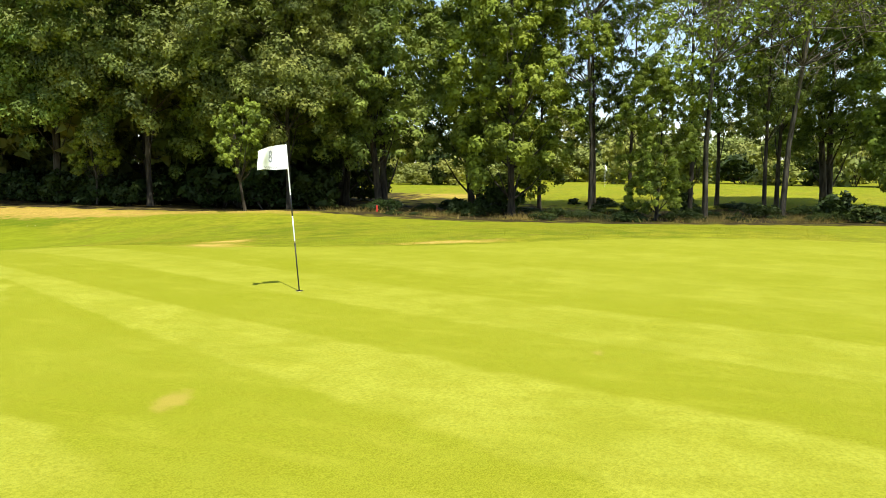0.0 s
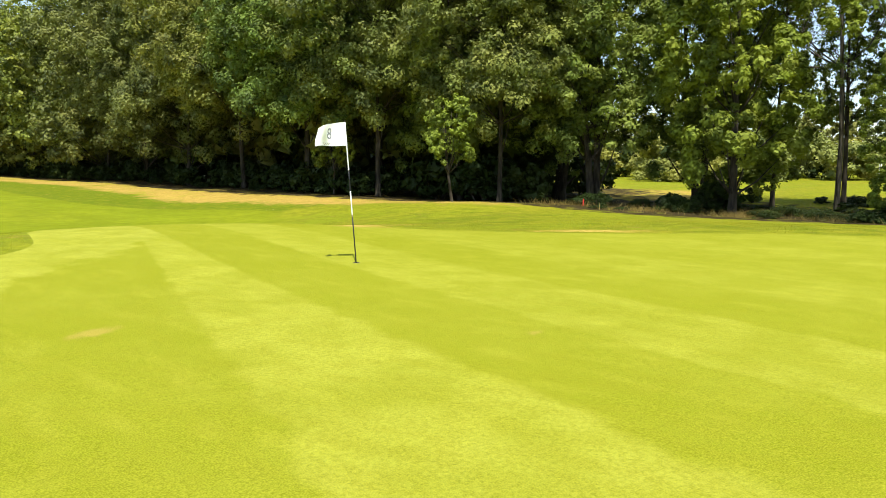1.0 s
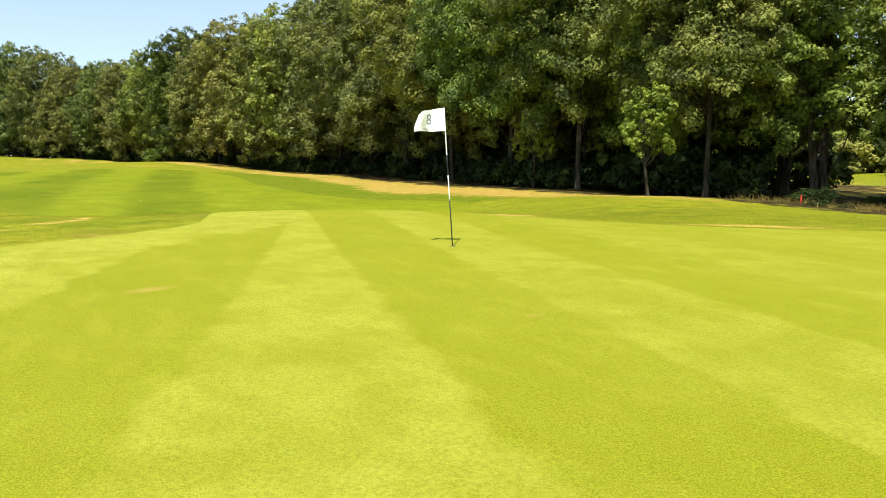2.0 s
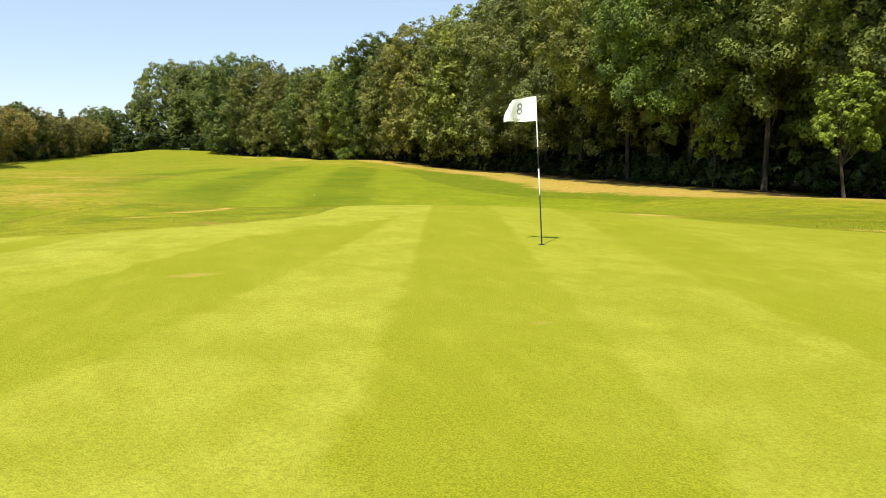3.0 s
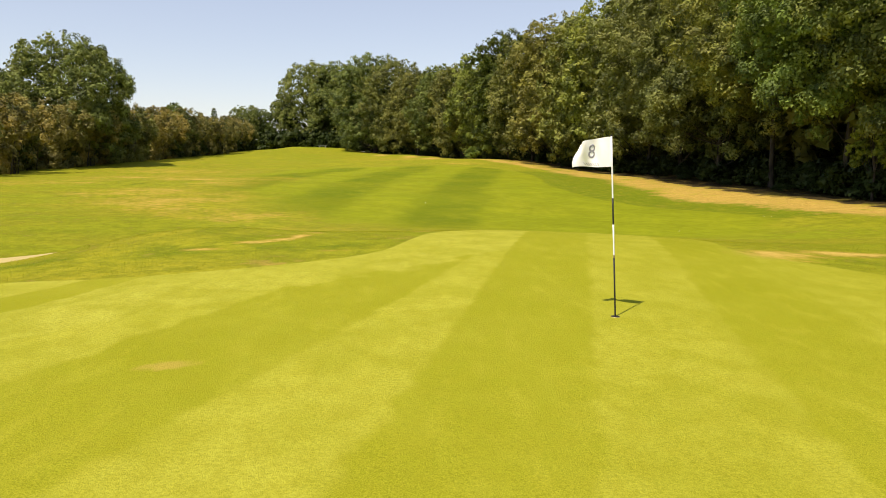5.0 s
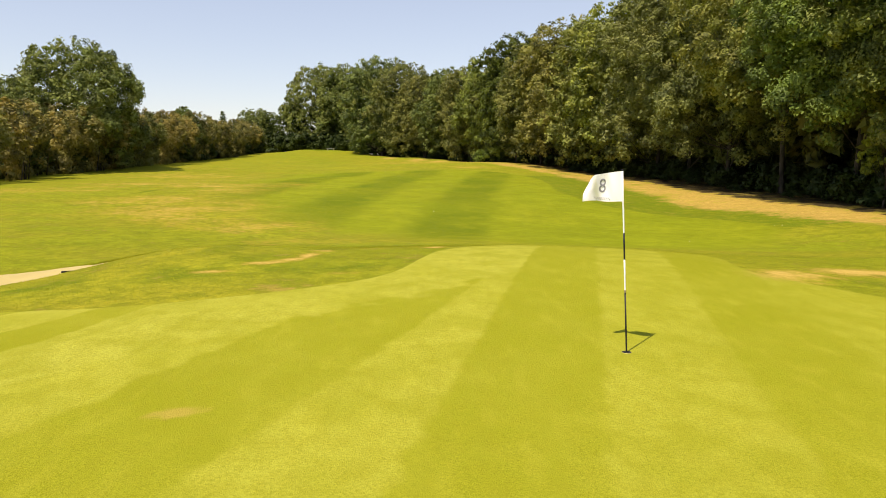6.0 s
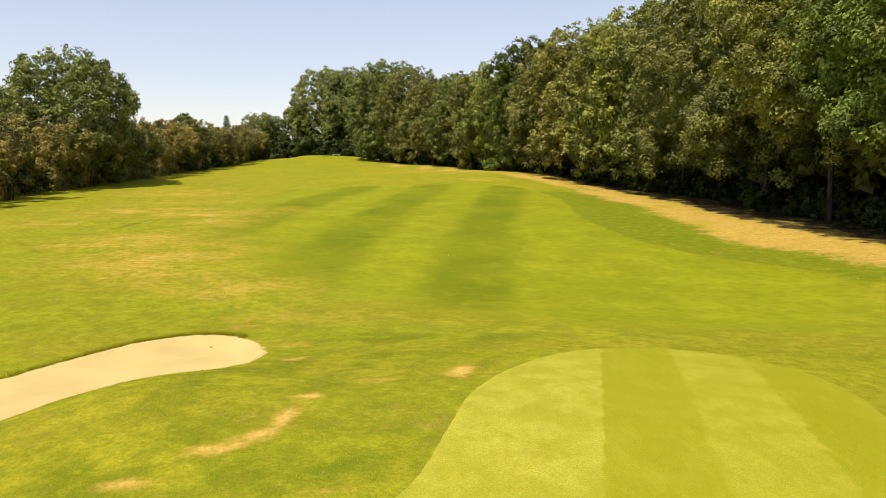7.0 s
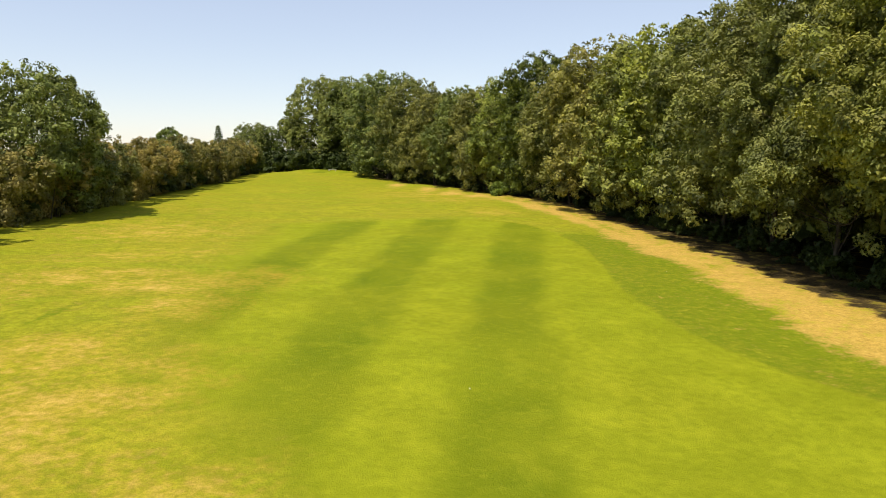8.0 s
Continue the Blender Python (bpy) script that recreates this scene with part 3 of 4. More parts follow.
def make_tree(name, label, seed, tall, base, wide, leaves, size, material, bark, girth=0.24, n=60, category="tree", stems=1, group="", even=0.0, limbed=False):
    rng = np.random.default_rng(seed)
    ob = thing(name, label, category, group)
    c, r, axes, hearts = clumps(rng, n, tall, base, wide, even)
    trunk, limbs = [], []
    for s in range(stems):
        lean = rng.normal(size=2) * 0.5 + (0 if stems == 1 else 1.0) * np.array([math.cos(s * 2.4), math.sin(s * 2.4)])
        foot = lean * 0.25 * (stems > 1)
        pts = [((foot[0] + lean[0] * f ** 1.3 + 0.12 * math.sin(5 * f + seed), foot[1] + lean[1] * f ** 1.3, -0.3 + f * (tall * 0.82 + 0.3)),
                girth * (1.35 - 0.35 * min(f * 12, 1)) * (1 - 0.85 * f)) for f in (0, 0.03, 0.08, 0.2, 0.35, 0.5, 0.7, 0.85, 1.0)]
        trunk.append(pts)
    for k in range(n):
        e = Vector(hearts[k])
        z = max(e.z - rng.uniform(1.0, 3.5), base * 0.6)
        f = z / (tall * 0.82)
        t = trunk[k % stems]
        i = min(range(len(t)), key=lambda q: abs(t[q][0][2] - z))
        s = Vector((t[i][0][0], t[i][0][1], t[i][0][2]))
        mid = s.lerp(e, 0.5) + Vector((0, 0, -0.25))
        g = max(girth * 0.35 * (1 - f), 0.03)
        limbs.append([(tuple(s), g), (tuple(mid), g * 0.7), (tuple(e), g * 0.25)])
    if limbed:
        for pts in trunk:
            part("trunk", tubes("trunk", [pts], 9), bark, ob)
        for pts in limbs:
            part("limb", tubes("limb", [pts], 6), bark, ob)
    else:
        part("trunk", tubes("trunk", trunk + limbs, 6), bark, ob)
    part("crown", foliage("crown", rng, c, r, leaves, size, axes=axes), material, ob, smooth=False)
    return ob


def make_bush(name, label, seed, tall, wide, leaves, size, material, category="bush", group="", long=1.0, n=26, lump=(0.22, 0.36)):
    rng = np.random.default_rng(seed)
    ob = thing(name, label, category, group)
    c, r = [], []
    for k in range(n):
        a, f = rng.random() * 2 * math.pi, rng.random()
        rr = rng.uniform(*lump) * min(wide, tall)
        w = wide * (1 - 0.45 * f * f) * math.sqrt(rng.random()) - rr * 0.4
        c.append((max(w, 0) * math.cos(a), max(w, 0) * math.sin(a) * long, rr * 0.5 + (tall - rr * 1.3) * f))
        r.append(rr)
    stems = []
    for k in range(7):
        e = Vector(c[k])
        stems.append([((0.25 * math.cos(k), 0.25 * math.sin(k), -0.2), 0.05), (tuple(e * 0.5), 0.035), (tuple(e), 0.012)])
    part("stem", tubes("stem", stems, 5), BARK, ob)
    part("crown", foliage("crown", rng, c, r, leaves, size, 0.3), material, ob, smooth=False)
    return ob


def place(ob, x, y, turn=0.0, scale=1.0, sink=0.0, squash=1.0):
    return copy_thing(ob, pose(x, y, gz(x, y) - sink, 0, 0, turn) @ Matrix.Diagonal((scale, scale, scale * squash, 1)))


def put(ob, x, y, turn=0.0, scale=1.0, sink=0.0):
    ob.matrix_world = pose(x, y, gz(x, y) - sink, 0, 0, turn) @ Matrix.Scale(scale, 4)
    return ob


# ---- the wood along the right of the fairway ----
rnd = random.Random(5)
WOODLAND = "trees of the wood"
kinds, plain, near = [], [], {}
for i, (tone, tall, wide, leaf, stems) in enumerate((("dense dark green crown", 20.0, 7.6, LEAF, 1), ("olive green crown", 20.0, 7.9, LEAF_OLIVE, 1),
                                                     ("dense dark green crown", 20.0, 7.4, LEAF_OAK, 1), ("olive green crown", 20.0, 7.8, LEAF_OLIVE, 2),
                                                     ("very dark green crown", 20.0, 6.9, LEAF_DEEP, 1))):
    kinds.append(make_tree("broadleaf_tree", "tall broadleaf tree with " + tone, 11 + i, tall, 1.5, wide, 34000, 0.30, leaf, BARK, 0.20, 74, stems=stems, group=WOODLAND, even=0.6))
    plain.append(make_tree("broadleaf_tree", "tall tree deep in the wood with " + tone, 21 + i, tall, 2.0, wide, 4000, 0.95, leaf, BARK, 0.22, 30, stems=stems, group=WOODLAND))
    if i in (0, 1, 3):
        near[i] = make_tree("broadleaf_tree", "tall broadleaf tree with " + ("fresh green crown" if i == 3 else tone), 16 + i, tall, (5.4, 2.6, 0, 4.8)[i], wide, 115000, 0.18, LEAF_OAK if i == 3 else leaf, BARK, 0.19, 70, stems=stems, group=WOODLAND, even=0.3, limbed=True)
# x, y, kind, height
front = [(25.6, 30.0, 0, 20.5), (24.9, 38.0, 3, 20.6), (24.3, 46.0, 0, 21.0), (23.9, 55.0, 1, 21.5), (23.6, 64.0, 1, 21.4), (23.2, 73.0, 1, 21.4), (21.8, 82.0, 2, 21.5),
         (19.8, 90.0, 0, 20.9), (17.6, 98.0, 1, 20.4), (15.2, 107.0, 3, 19.6), (12.1, 117.5, 4, 22.0), (8.4, 127.5, 2, 18.4), (5.2, 136.5, 1, 17.8), (0.8, 145.0, 0, 18.6),
         (-4.2, 152.5, 3, 19.0), (-9.0, 160.0, 1, 20.5), (-22.0, 196.0, 0, 21.5), (-29.0, 206.0, 4, 21.5), (-46.0, 214.0, 4, 15.5), (-54.0, 216.0, 0, 14.5)]
first = set()


def stand(model, x, y, turn, s):
    if model in first:
        place(model, x, y, turn, s)
    else:
        first.add(model)
        put(model, x, y, turn, s)


for x, y, k, h in front:
    stand(near[k] if y < 66 else kinds[k], x, y, rnd.uniform(0, 360), h / 20.0)
put(plain[3], 52, 60, 0)
first.add(plain[3])
for row, gap in ((6.5, 7.5), (13.0, 11.0)):
    y = 27.0
    while y < 200:
        fx = np.interp(y, [p[1] for p in front], [p[0] for p in front])
        stand(plain[rnd.choice([0, 1, 2, 4, 4])], fx + row + rnd.uniform(-1, 1), y + rnd.uniform(-1.5, 1.5), rnd.uniform(0, 360), rnd.uniform(0.85, 1.0))
        y += gap

# ---- the open row of trees beside the green ----
ROW = "trees beside the green"
oak = make_tree("row_tree", "broadleaf tree with forked trunk and dark crown", 31, 17.0, 2.6, 5.8, 54000, 0.18, LEAF_OAK, BARK, 0.26, 48, group=ROW, stems=2, limbed=True)
ash = make_tree("row_tree", "slender tree with thin airy crown", 32, 18.0, 5.2, 3.2, 16000, 0.15, LEAF_OAK, BARK, 0.16, 26, group=ROW, limbed=True)
poplar = make_tree("row_tree", "leafy tree with foliage hanging low on its trunk", 33, 17.0, 1.2, 4.8, 60000, 0.185, LEAF_FRESH, BARK, 0.20, 42, group=ROW, limbed=True)
sapling = make_tree("sapling", "young tree with fresh light green leaves", 34, 6.4, 2.2, 2.0, 10000, 0.14, LEAF_YOUNG, BARK, 0.10, 16, category="young tree", limbed=True)
put(oak, 32.4, 16.5, 40)
place(near[0], 28.0, 20.9, 200, 0.86)
place(oak, 30.0, 26.0, 90, 1.05)
put(poplar, 31.9, 7.6, 20, 1.1)
place(poplar, 30.7, -1.0, 130, 0.46)
put(ash, 41.5, 4.8, 0)
place(ash, 42.1, 2.3, 80, 0.95)
place(ash, 37.8, 7.6, 160, 0.9)
place(ash, 34.6, -2.2, 250, 0.9)
place(ash, 37.5, -6.2, 30, 0.85)
place(ash, 44.5, -7.0, 120, 1.0)
place(ash, 46.0, -3.0, 300, 1.0)
place(oak, 47.8, -10.3, 10, 1.0)
place(poplar, 38.5, -15.0, 150, 1.0)
place(oak, 36.5, 22.5, 290, 1.05)
place(oak, 39.0, 12.6, 120, 1.05)
put(sapling, 22.2, 19.5, 0, 0.95)
place(sapling, 23.6, 32.4, 120, 0.9)


def make_bare_tree(seed, tall):
    """A half-dead tree: forking bare pale branches and a few leaves."""
    rng = np.random.default_rng(seed)
    ob = thing("bare_tree", "half-dead tree with pale bare branches", "tree", "half-dead trees")
    wood, tips = [], []

    def grow(p, d, length, r, level):
        pts, q = [(tuple(p), r)], Vector(p)
        runs = 4 if level < 3 else 2
        for k in range(runs):
            d = (d + Vector(rng.normal(size=3)) * (0.13 if level else 0.05) + Vector((0, 0, 0.05))).normalized()
            q = q + d * length / runs
            pts.append((tuple(q), r * (1 - 0.72 * (k + 1) / runs)))
            if level < 3 and (k > 0 or level == 0):
                for _ in range((8, 3, 2)[level]):
                    side = Vector(rng.normal(size=3))
                    side = (d * 0.45 + (side - d * side.dot(d)).normalized() * 0.9).normalized()
                    if level or k > 0:
                        grow(q, side, length * rng.uniform(0.35, 0.5), r * (0.30 if level == 0 else 0.48), level + 1)
        wood.append(pts)
        if level >= 2:
            tips.append(tuple(q))

    grow(Vector((0, 0, -0.3)), Vector((0.0, 0.0, 1)), tall, 0.17, 0)
    part("trunk", tubes("trunk", wood, 3), BARK_PALE, ob)
    few = [tips[k] for k in rng.choice(len(tips), len(tips) // 6, replace=False)]
    part("crown", foliage("crown", rng, few, np.full(len(few), 0.8), 9000, 0.16), LEAF_FRESH, ob, smooth=False)
    return ob


bare = make_bare_tree(71, 15.0)
put(bare, 32.4, -3.3, 40, 1.15)
copy_thing(bare, pose(35.5, -7.1, gz(35.5, -7.1), 4, 0, 15))
place(bare, 39.5, 4.6, 260, 1.0)

# ---- low growth under the trees ----
UNDER = "undergrowth of the wood"
shrub = make_bush("bush", "leafy shrub coloured dark as if in the shade of the wood", 41, 2.6, 1.7, 1050, 0.34, LEAF_SHADED, group=UNDER)
bramble = make_bush("bush", "low tangled bramble coloured dark for the shade under trees", 42, 1.0, 1.3, 2400, 0.10, LEAF_SHADED, group=UNDER)
put(shrub, 30.2, 20.5, 0, 1.0)
put(bramble, 30.5, 10.0, 0, 1.0)
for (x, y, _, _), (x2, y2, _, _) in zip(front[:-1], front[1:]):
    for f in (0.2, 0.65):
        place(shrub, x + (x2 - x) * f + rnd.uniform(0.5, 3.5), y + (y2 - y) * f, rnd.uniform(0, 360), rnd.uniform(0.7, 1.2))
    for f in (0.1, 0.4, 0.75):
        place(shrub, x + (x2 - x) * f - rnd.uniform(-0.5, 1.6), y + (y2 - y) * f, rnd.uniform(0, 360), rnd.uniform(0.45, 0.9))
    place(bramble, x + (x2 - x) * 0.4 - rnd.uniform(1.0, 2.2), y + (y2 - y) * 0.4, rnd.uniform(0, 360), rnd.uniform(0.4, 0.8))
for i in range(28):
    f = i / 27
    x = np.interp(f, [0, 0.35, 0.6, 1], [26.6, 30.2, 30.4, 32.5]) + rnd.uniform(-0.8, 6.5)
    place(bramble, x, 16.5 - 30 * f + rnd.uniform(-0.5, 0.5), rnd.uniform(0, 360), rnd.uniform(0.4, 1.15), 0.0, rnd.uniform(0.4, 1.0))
# Dark brambles and shrubs added to deepen the shaded strip under the row.
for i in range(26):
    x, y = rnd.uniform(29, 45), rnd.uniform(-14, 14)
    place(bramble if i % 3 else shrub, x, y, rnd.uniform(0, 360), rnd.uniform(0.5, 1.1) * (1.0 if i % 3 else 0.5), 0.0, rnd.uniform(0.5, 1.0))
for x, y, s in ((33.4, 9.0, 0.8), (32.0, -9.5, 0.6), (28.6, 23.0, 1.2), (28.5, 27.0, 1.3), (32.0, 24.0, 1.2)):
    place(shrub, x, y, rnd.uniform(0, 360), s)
# Rows of dark shrubs added to close bright gaps deep in the wood.
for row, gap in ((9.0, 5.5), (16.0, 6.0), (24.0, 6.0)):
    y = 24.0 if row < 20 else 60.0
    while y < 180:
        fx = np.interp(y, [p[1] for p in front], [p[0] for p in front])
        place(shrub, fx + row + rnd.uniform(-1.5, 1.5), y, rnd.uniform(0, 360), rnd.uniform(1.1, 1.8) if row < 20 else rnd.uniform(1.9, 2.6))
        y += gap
bright = make_bush("bush", "bright green bush at the edge of the wood", 43, 2.4, 2.0, 2600, 0.22, LEAF_FRESH)
put(bright, 6.6, 121.5, 0, 1.0)

# ---- the hedge and trees along the other side ----
HEDGE = "shrubs of the tall hedge"


def make_hedge_shrub(label, seed, material, tall=8.8, deep=3.6, half=5.2, leaves=18000, size=0.23):
    """A stretch of tall hedge: upright feathery boughs packed side by side into a thick wall."""
    rng = np.random.default_rng(seed)
    ob = thing("hedge_shrub", label, "hedge", HEDGE)
    c, r, out, stems = [], [], [], []
    for k in range(34):
        y, side = rng.uniform(-half, half), rng.uniform(-1, 1)
        top = tall * rng.uniform(0.82, 1.0) * (1 - 0.12 * abs(side) ** 2.2)
        x = side * deep * 0.62
        for q in range(10):
            f = (q + rng.random()) / 10
            if f < 0.42 and rng.random() < 0.55:
                continue
            flare = 0.5 + 0.8 * min(max((f - 0.3) / 0.35, 0), 1) - 0.5 * max(f - 0.8, 0) / 0.2
            rr = rng.uniform(0.45, 0.90) * (1.15 - 0.40 * f)
            away = np.array([side * 1.2 + rng.normal() * 0.3, rng.normal() * 0.3, 1.5 * f - 0.5])
            away /= np.linalg.norm(away)
            spread = rng.uniform(0.3, 1.2) * (0.3 + f)
            c.append((x * flare + away[0] * spread, y + away[1] * spread, 0.4 + (top - rr - 0.4) * f))
            r.append(rr)
            out.append(away)
        if k % 3 == 0:
            stems.append([((x * 0.4, y * 0.9, -0.2), 0.07), ((x * 0.7, y, top * 0.4), 0.05), ((x, y, top * 0.8), 0.015)])
    part("stem", tubes("stem", stems, 5), BARK, ob)
    part("crown", foliage("crown", rng, c, r, leaves, size, axes=out, hollow=0.2), material, ob, smooth=False)
    return ob


hedge = make_hedge_shrub("tall hedge shrub with brown dried foliage", 51, LEAF_DRY)
hedge_green = make_hedge_shrub("tall hedge shrub with dull green foliage", 52, LEAF_OLIVE, 8.4)
put(hedge, -43.5, 60, 0)
put(hedge_green, -41.5, 50, 0)
for i in range(17):
    y = 67 + i * 7.4
    place(hedge if i % 4 else hedge_green, -47.6 - 0.02 * i * i + rnd.uniform(-1.0, 2.2) * (1 if i % 3 else 0.2), y, rnd.uniform(-14, 14) + 180 * (i % 2), rnd.uniform(0.96, 1.16))
for y in (40, 30, 20):
    place(hedge_green, -40.0, y, rnd.uniform(-8, 8), 1.0)
# Dark shrubs added behind the hedge to stand for its shaded foot.
for i in range(24):
    place(shrub, -49.0 - 0.004 * i * i + rnd.uniform(-1, 1), 44 + i * 6.2, rnd.uniform(0, 360), rnd.uniform(1.6, 2.2))
big = make_tree("field_tree", "big round-crowned tree standing in the hedge", 53, 18.8, 1.2, 9.6, 56000, 0.32, LEAF, BARK, 0.4, 84, even=0.8)
put(big, -48.9, 87, 0, 0.885)
place(big, -53.5, 78, 130, 0.70)
place(plain[0], -55.8, 146, 30, 0.60)
END_TREES = "big trees at the end of the fairway"
end_tree = make_tree("end_tree", "big round-headed dark tree at the fairway's end", 54, 25.0, 0.6, 10.4, 40000, 0.41, LEAF, BARK, 0.5, 92, group=END_TREES, even=1.0)
put(end_tree, -36.5, 212, 0, 1.10)
place(end_tree, -15.0, 170, 140, 0.86)
place(end_tree, -26.0, 204, 70, 0.95)
place(end_tree, -57.5, 213, 250, 0.57)
place(plain[1], -6, 196, 20, 1.0)
for x, y, s in ((-66, 226, 0.7), (-78, 232, 0.65), (-92, 236, 0.65), (-72, 205, 0.5), (-30, 222, 1.1)):
    place(plain[1], x, y, rnd.uniform(0, 360), s)


def make_conifer(label, seed, tall, wide, leaves, size):
    """A narrow pointed tree: whorls of drooping boughs that shorten towards the tip."""
    rng = np.random.default_rng(seed)
    ob = thing("conifer", label, "conifer")
    c, r, out, wood = [], [], [], [[((0, 0, -0.3), 0.20), ((0, 0, tall * 0.5), 0.12), ((0, 0, tall * 0.98), 0.02)]]
    for k in range(22):
        f = (k + 0.5) / 22
        reach = wide * (1 - f) ** 0.8 * rng.uniform(0.8, 1.1) + 0.15
        for b in range(6):
            a = b * 1.047 + k * 0.6 + rng.uniform(-0.2, 0.2)
            z = 0.8 + (tall - 1.1) * f
            away = np.array([math.cos(a), math.sin(a), 0.15])
            for g in (0.45, 0.9):
                c.append((away[0] * reach * g, away[1] * reach * g, z - 0.25 * reach * g))
                r.append(0.30 + 0.16 * reach)
                out.append(away)
            if b % 2 == 0:
                wood.append([((0, 0, z), 0.04), ((away[0] * reach * 0.8, away[1] * reach * 0.8, z - 0.2 * reach), 0.012)])
    part("trunk", tubes("trunk", wood, 5), BARK, ob)
    part("crown", foliage("crown", rng, c, r, leaves, size, axes=out), LEAF_DEEP, ob, smooth=False)
    return ob


put(make_conifer("small pointed conifer far beyond the hedge", 55, 16.0, 3.6, 7000, 0.32), -67.2, 214)
# Dark shrubs added to close bright sky gaps under the end trees.
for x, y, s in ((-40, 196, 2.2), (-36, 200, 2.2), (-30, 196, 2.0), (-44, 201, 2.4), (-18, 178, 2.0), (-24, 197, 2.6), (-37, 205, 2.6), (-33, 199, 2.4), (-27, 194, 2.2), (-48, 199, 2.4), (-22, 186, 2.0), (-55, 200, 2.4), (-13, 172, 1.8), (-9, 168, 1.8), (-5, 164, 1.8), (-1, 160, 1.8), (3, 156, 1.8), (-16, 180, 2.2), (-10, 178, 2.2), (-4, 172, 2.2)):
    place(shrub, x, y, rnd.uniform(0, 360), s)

# ---- beyond the row: far fairway with trees ----
FAR = "far trees"
willow = make_bush("far_tree", "rounded pale green willow far off", 61, 7.0, 5.0, 4200, 0.45, LEAF_WILLOW, "tree", FAR)
put(willow, 86, 40, 0)
for x, y, s in ((80, 52, 0.9), (98, 30, 1.1), (104, 22, 0.8), (100, 8, 1.0), (112, -4, 0.9), (96, -16, 0.8), (118, -22, 1.1), (90, 62, 1.0), (110, -38, 1.0)):
    place(willow, x, y, rnd.uniform(0, 360), s)
for i in range(34):
    a = radians(46 + i * 1.7)
    d = rnd.uniform(84, 118)
    place(willow if i % 3 else shrub, d * math.sin(a), d * math.cos(a), rnd.uniform(0, 360), rnd.uniform(0.6, 1.15) * (1 if i % 3 else 2.4), 0.0, rnd.uniform(0.7, 1.15))
for i in range(26):
    a = radians(44 + i * 2.7)
    d = rnd.uniform(130, 175)
    place(plain[rnd.choice([1, 1, 3])], d * math.sin(a), d * math.cos(a), rnd.uniform(0, 360), rnd.uniform(0.45, 0.65))

# ---- longer grass ----


def make_blades(name, low, high, dry):
    m, nt, b = mat(name, 0.8, 0.05)
    geo = node(nt, "ShaderNodeNewGeometry")
    patch = remap(nt, noise_tex(nt, 0.5, 4), 0.36, 0.66)
    col = mix(nt, geo.outputs["Random Per Island"], low, high)
    col = mix(nt, calc(nt, "MULTIPLY", patch, 0.5), col, dry)
    nt.links.new(col, b.inputs["Base Color"])
    tr = node(nt, "ShaderNodeBsdfTranslucent")
    nt.links.new(col, tr.inputs[0])
    ms = node(nt, "ShaderNodeMixShader", [(0, 0.45)])
    nt.links.new(b.outputs[0], ms.inputs[1])
    nt.links.new(tr.outputs[0], ms.inputs[2])
    nt.links.new(ms.outputs[0], nt.nodes["Material Output"].inputs[0])
    return m


BLADES = make_blades("grass_blades", (0.20, 0.245, 0.012), (0.42, 0.41, 0.028), (0.38, 0.32, 0.032))
DRY_BLADES = make_blades("dry_grass_blades", (0.16, 0.13, 0.03), (0.46, 0.36, 0.13), (0.40, 0.27, 0.07))


def blades(name, label, x, y, rng, lo, hi, wide, material=None):
    """Thin leaning blades, one triangle each, rooted in the ground."""
    n = len(x)
    z = ground_z(x, y)
    a, lean = rng.random(n) * 6.2832, rng.random(n) * 6.2832
    h = rng.uniform(lo, hi, n)
    w = wide * rng.uniform(0.6, 1.3, n)
    k = h * rng.uniform(0.4, 1.3, n)
    p = np.stack([x, y, z - 0.005], -1)
    s = np.stack([np.cos(a) * w, np.sin(a) * w, np.zeros(n)], -1)
    tip = p + np.stack([np.cos(lean) * k, np.sin(lean) * k, h], -1)
    me = bpy.data.meshes.new(name)
    me.from_pydata(np.stack([p - s, p + s, tip], 1).reshape(-1, 3).tolist(), [], np.arange(n * 3).reshape(-1, 3).tolist())
    me.materials.append(material or BLADES)
    return tagged(new(name, me), label, "grass", kind="stuff")


def scatter(rng, n, x0, x1, y0, y1):
    x, y = rng.uniform(x0, x1, n), rng.uniform(y0, y1, n)
    ok = (inside(x, y, GREEN_EDGE) < -0.10) & (inside(x, y, BUNKER_EDGE) < -0.02) & (inside(x, y, FAIRWAY_EDGE) < 1.0)
    rim = np.minimum(np.minimum(x - x0, x1 - x), np.minimum(y - y0, y1 - y))
    ok &= rim > rng.uniform(0.0, 5.0, n) * (y > y0 + 4)
    ok &= ellipses(x, y, BARE) < rng.uniform(0.35, 1.0, n)
    return x[ok], y[ok]


grng = np.random.default_rng(91)
blades("rough_grass", "mown rough grass between the green and the bunker", *scatter(grng, 170000, -20, 8, 0.5, 25), grng, 0.012, 0.035, 0.006)
blades("rough_grass", "mown rough grass beside the green", *scatter(grng, 50000, 4, 22, -8, 26), grng, 0.015, 0.045, 0.008)
dx = np.interp(dy := 17 - 31 * grng.random(16000) ** 0.9, [-14, -2, 6, 17], [30.5, 28.6, 28.4, 25.6]) - 0.8 + grng.gamma(1.6, 2.8, 16000)
keepers = np.sin(dx * 1.9 + 3 * np.sin(dy * 0.7)) + np.sin(dy * 1.3) > grng.uniform(-0.4, 1.6, 16000)
blades("dry_grass", "tall dried grass under the trees beside the green", dx[keepers], dy[keepers], grng, 0.10, 0.42, 0.012, DRY_BLADES)
lip = np.repeat(BUNKER_EDGE, 170, 0) + grng.normal(size=(len(BUNKER_EDGE) * 170, 2)) * 0.11
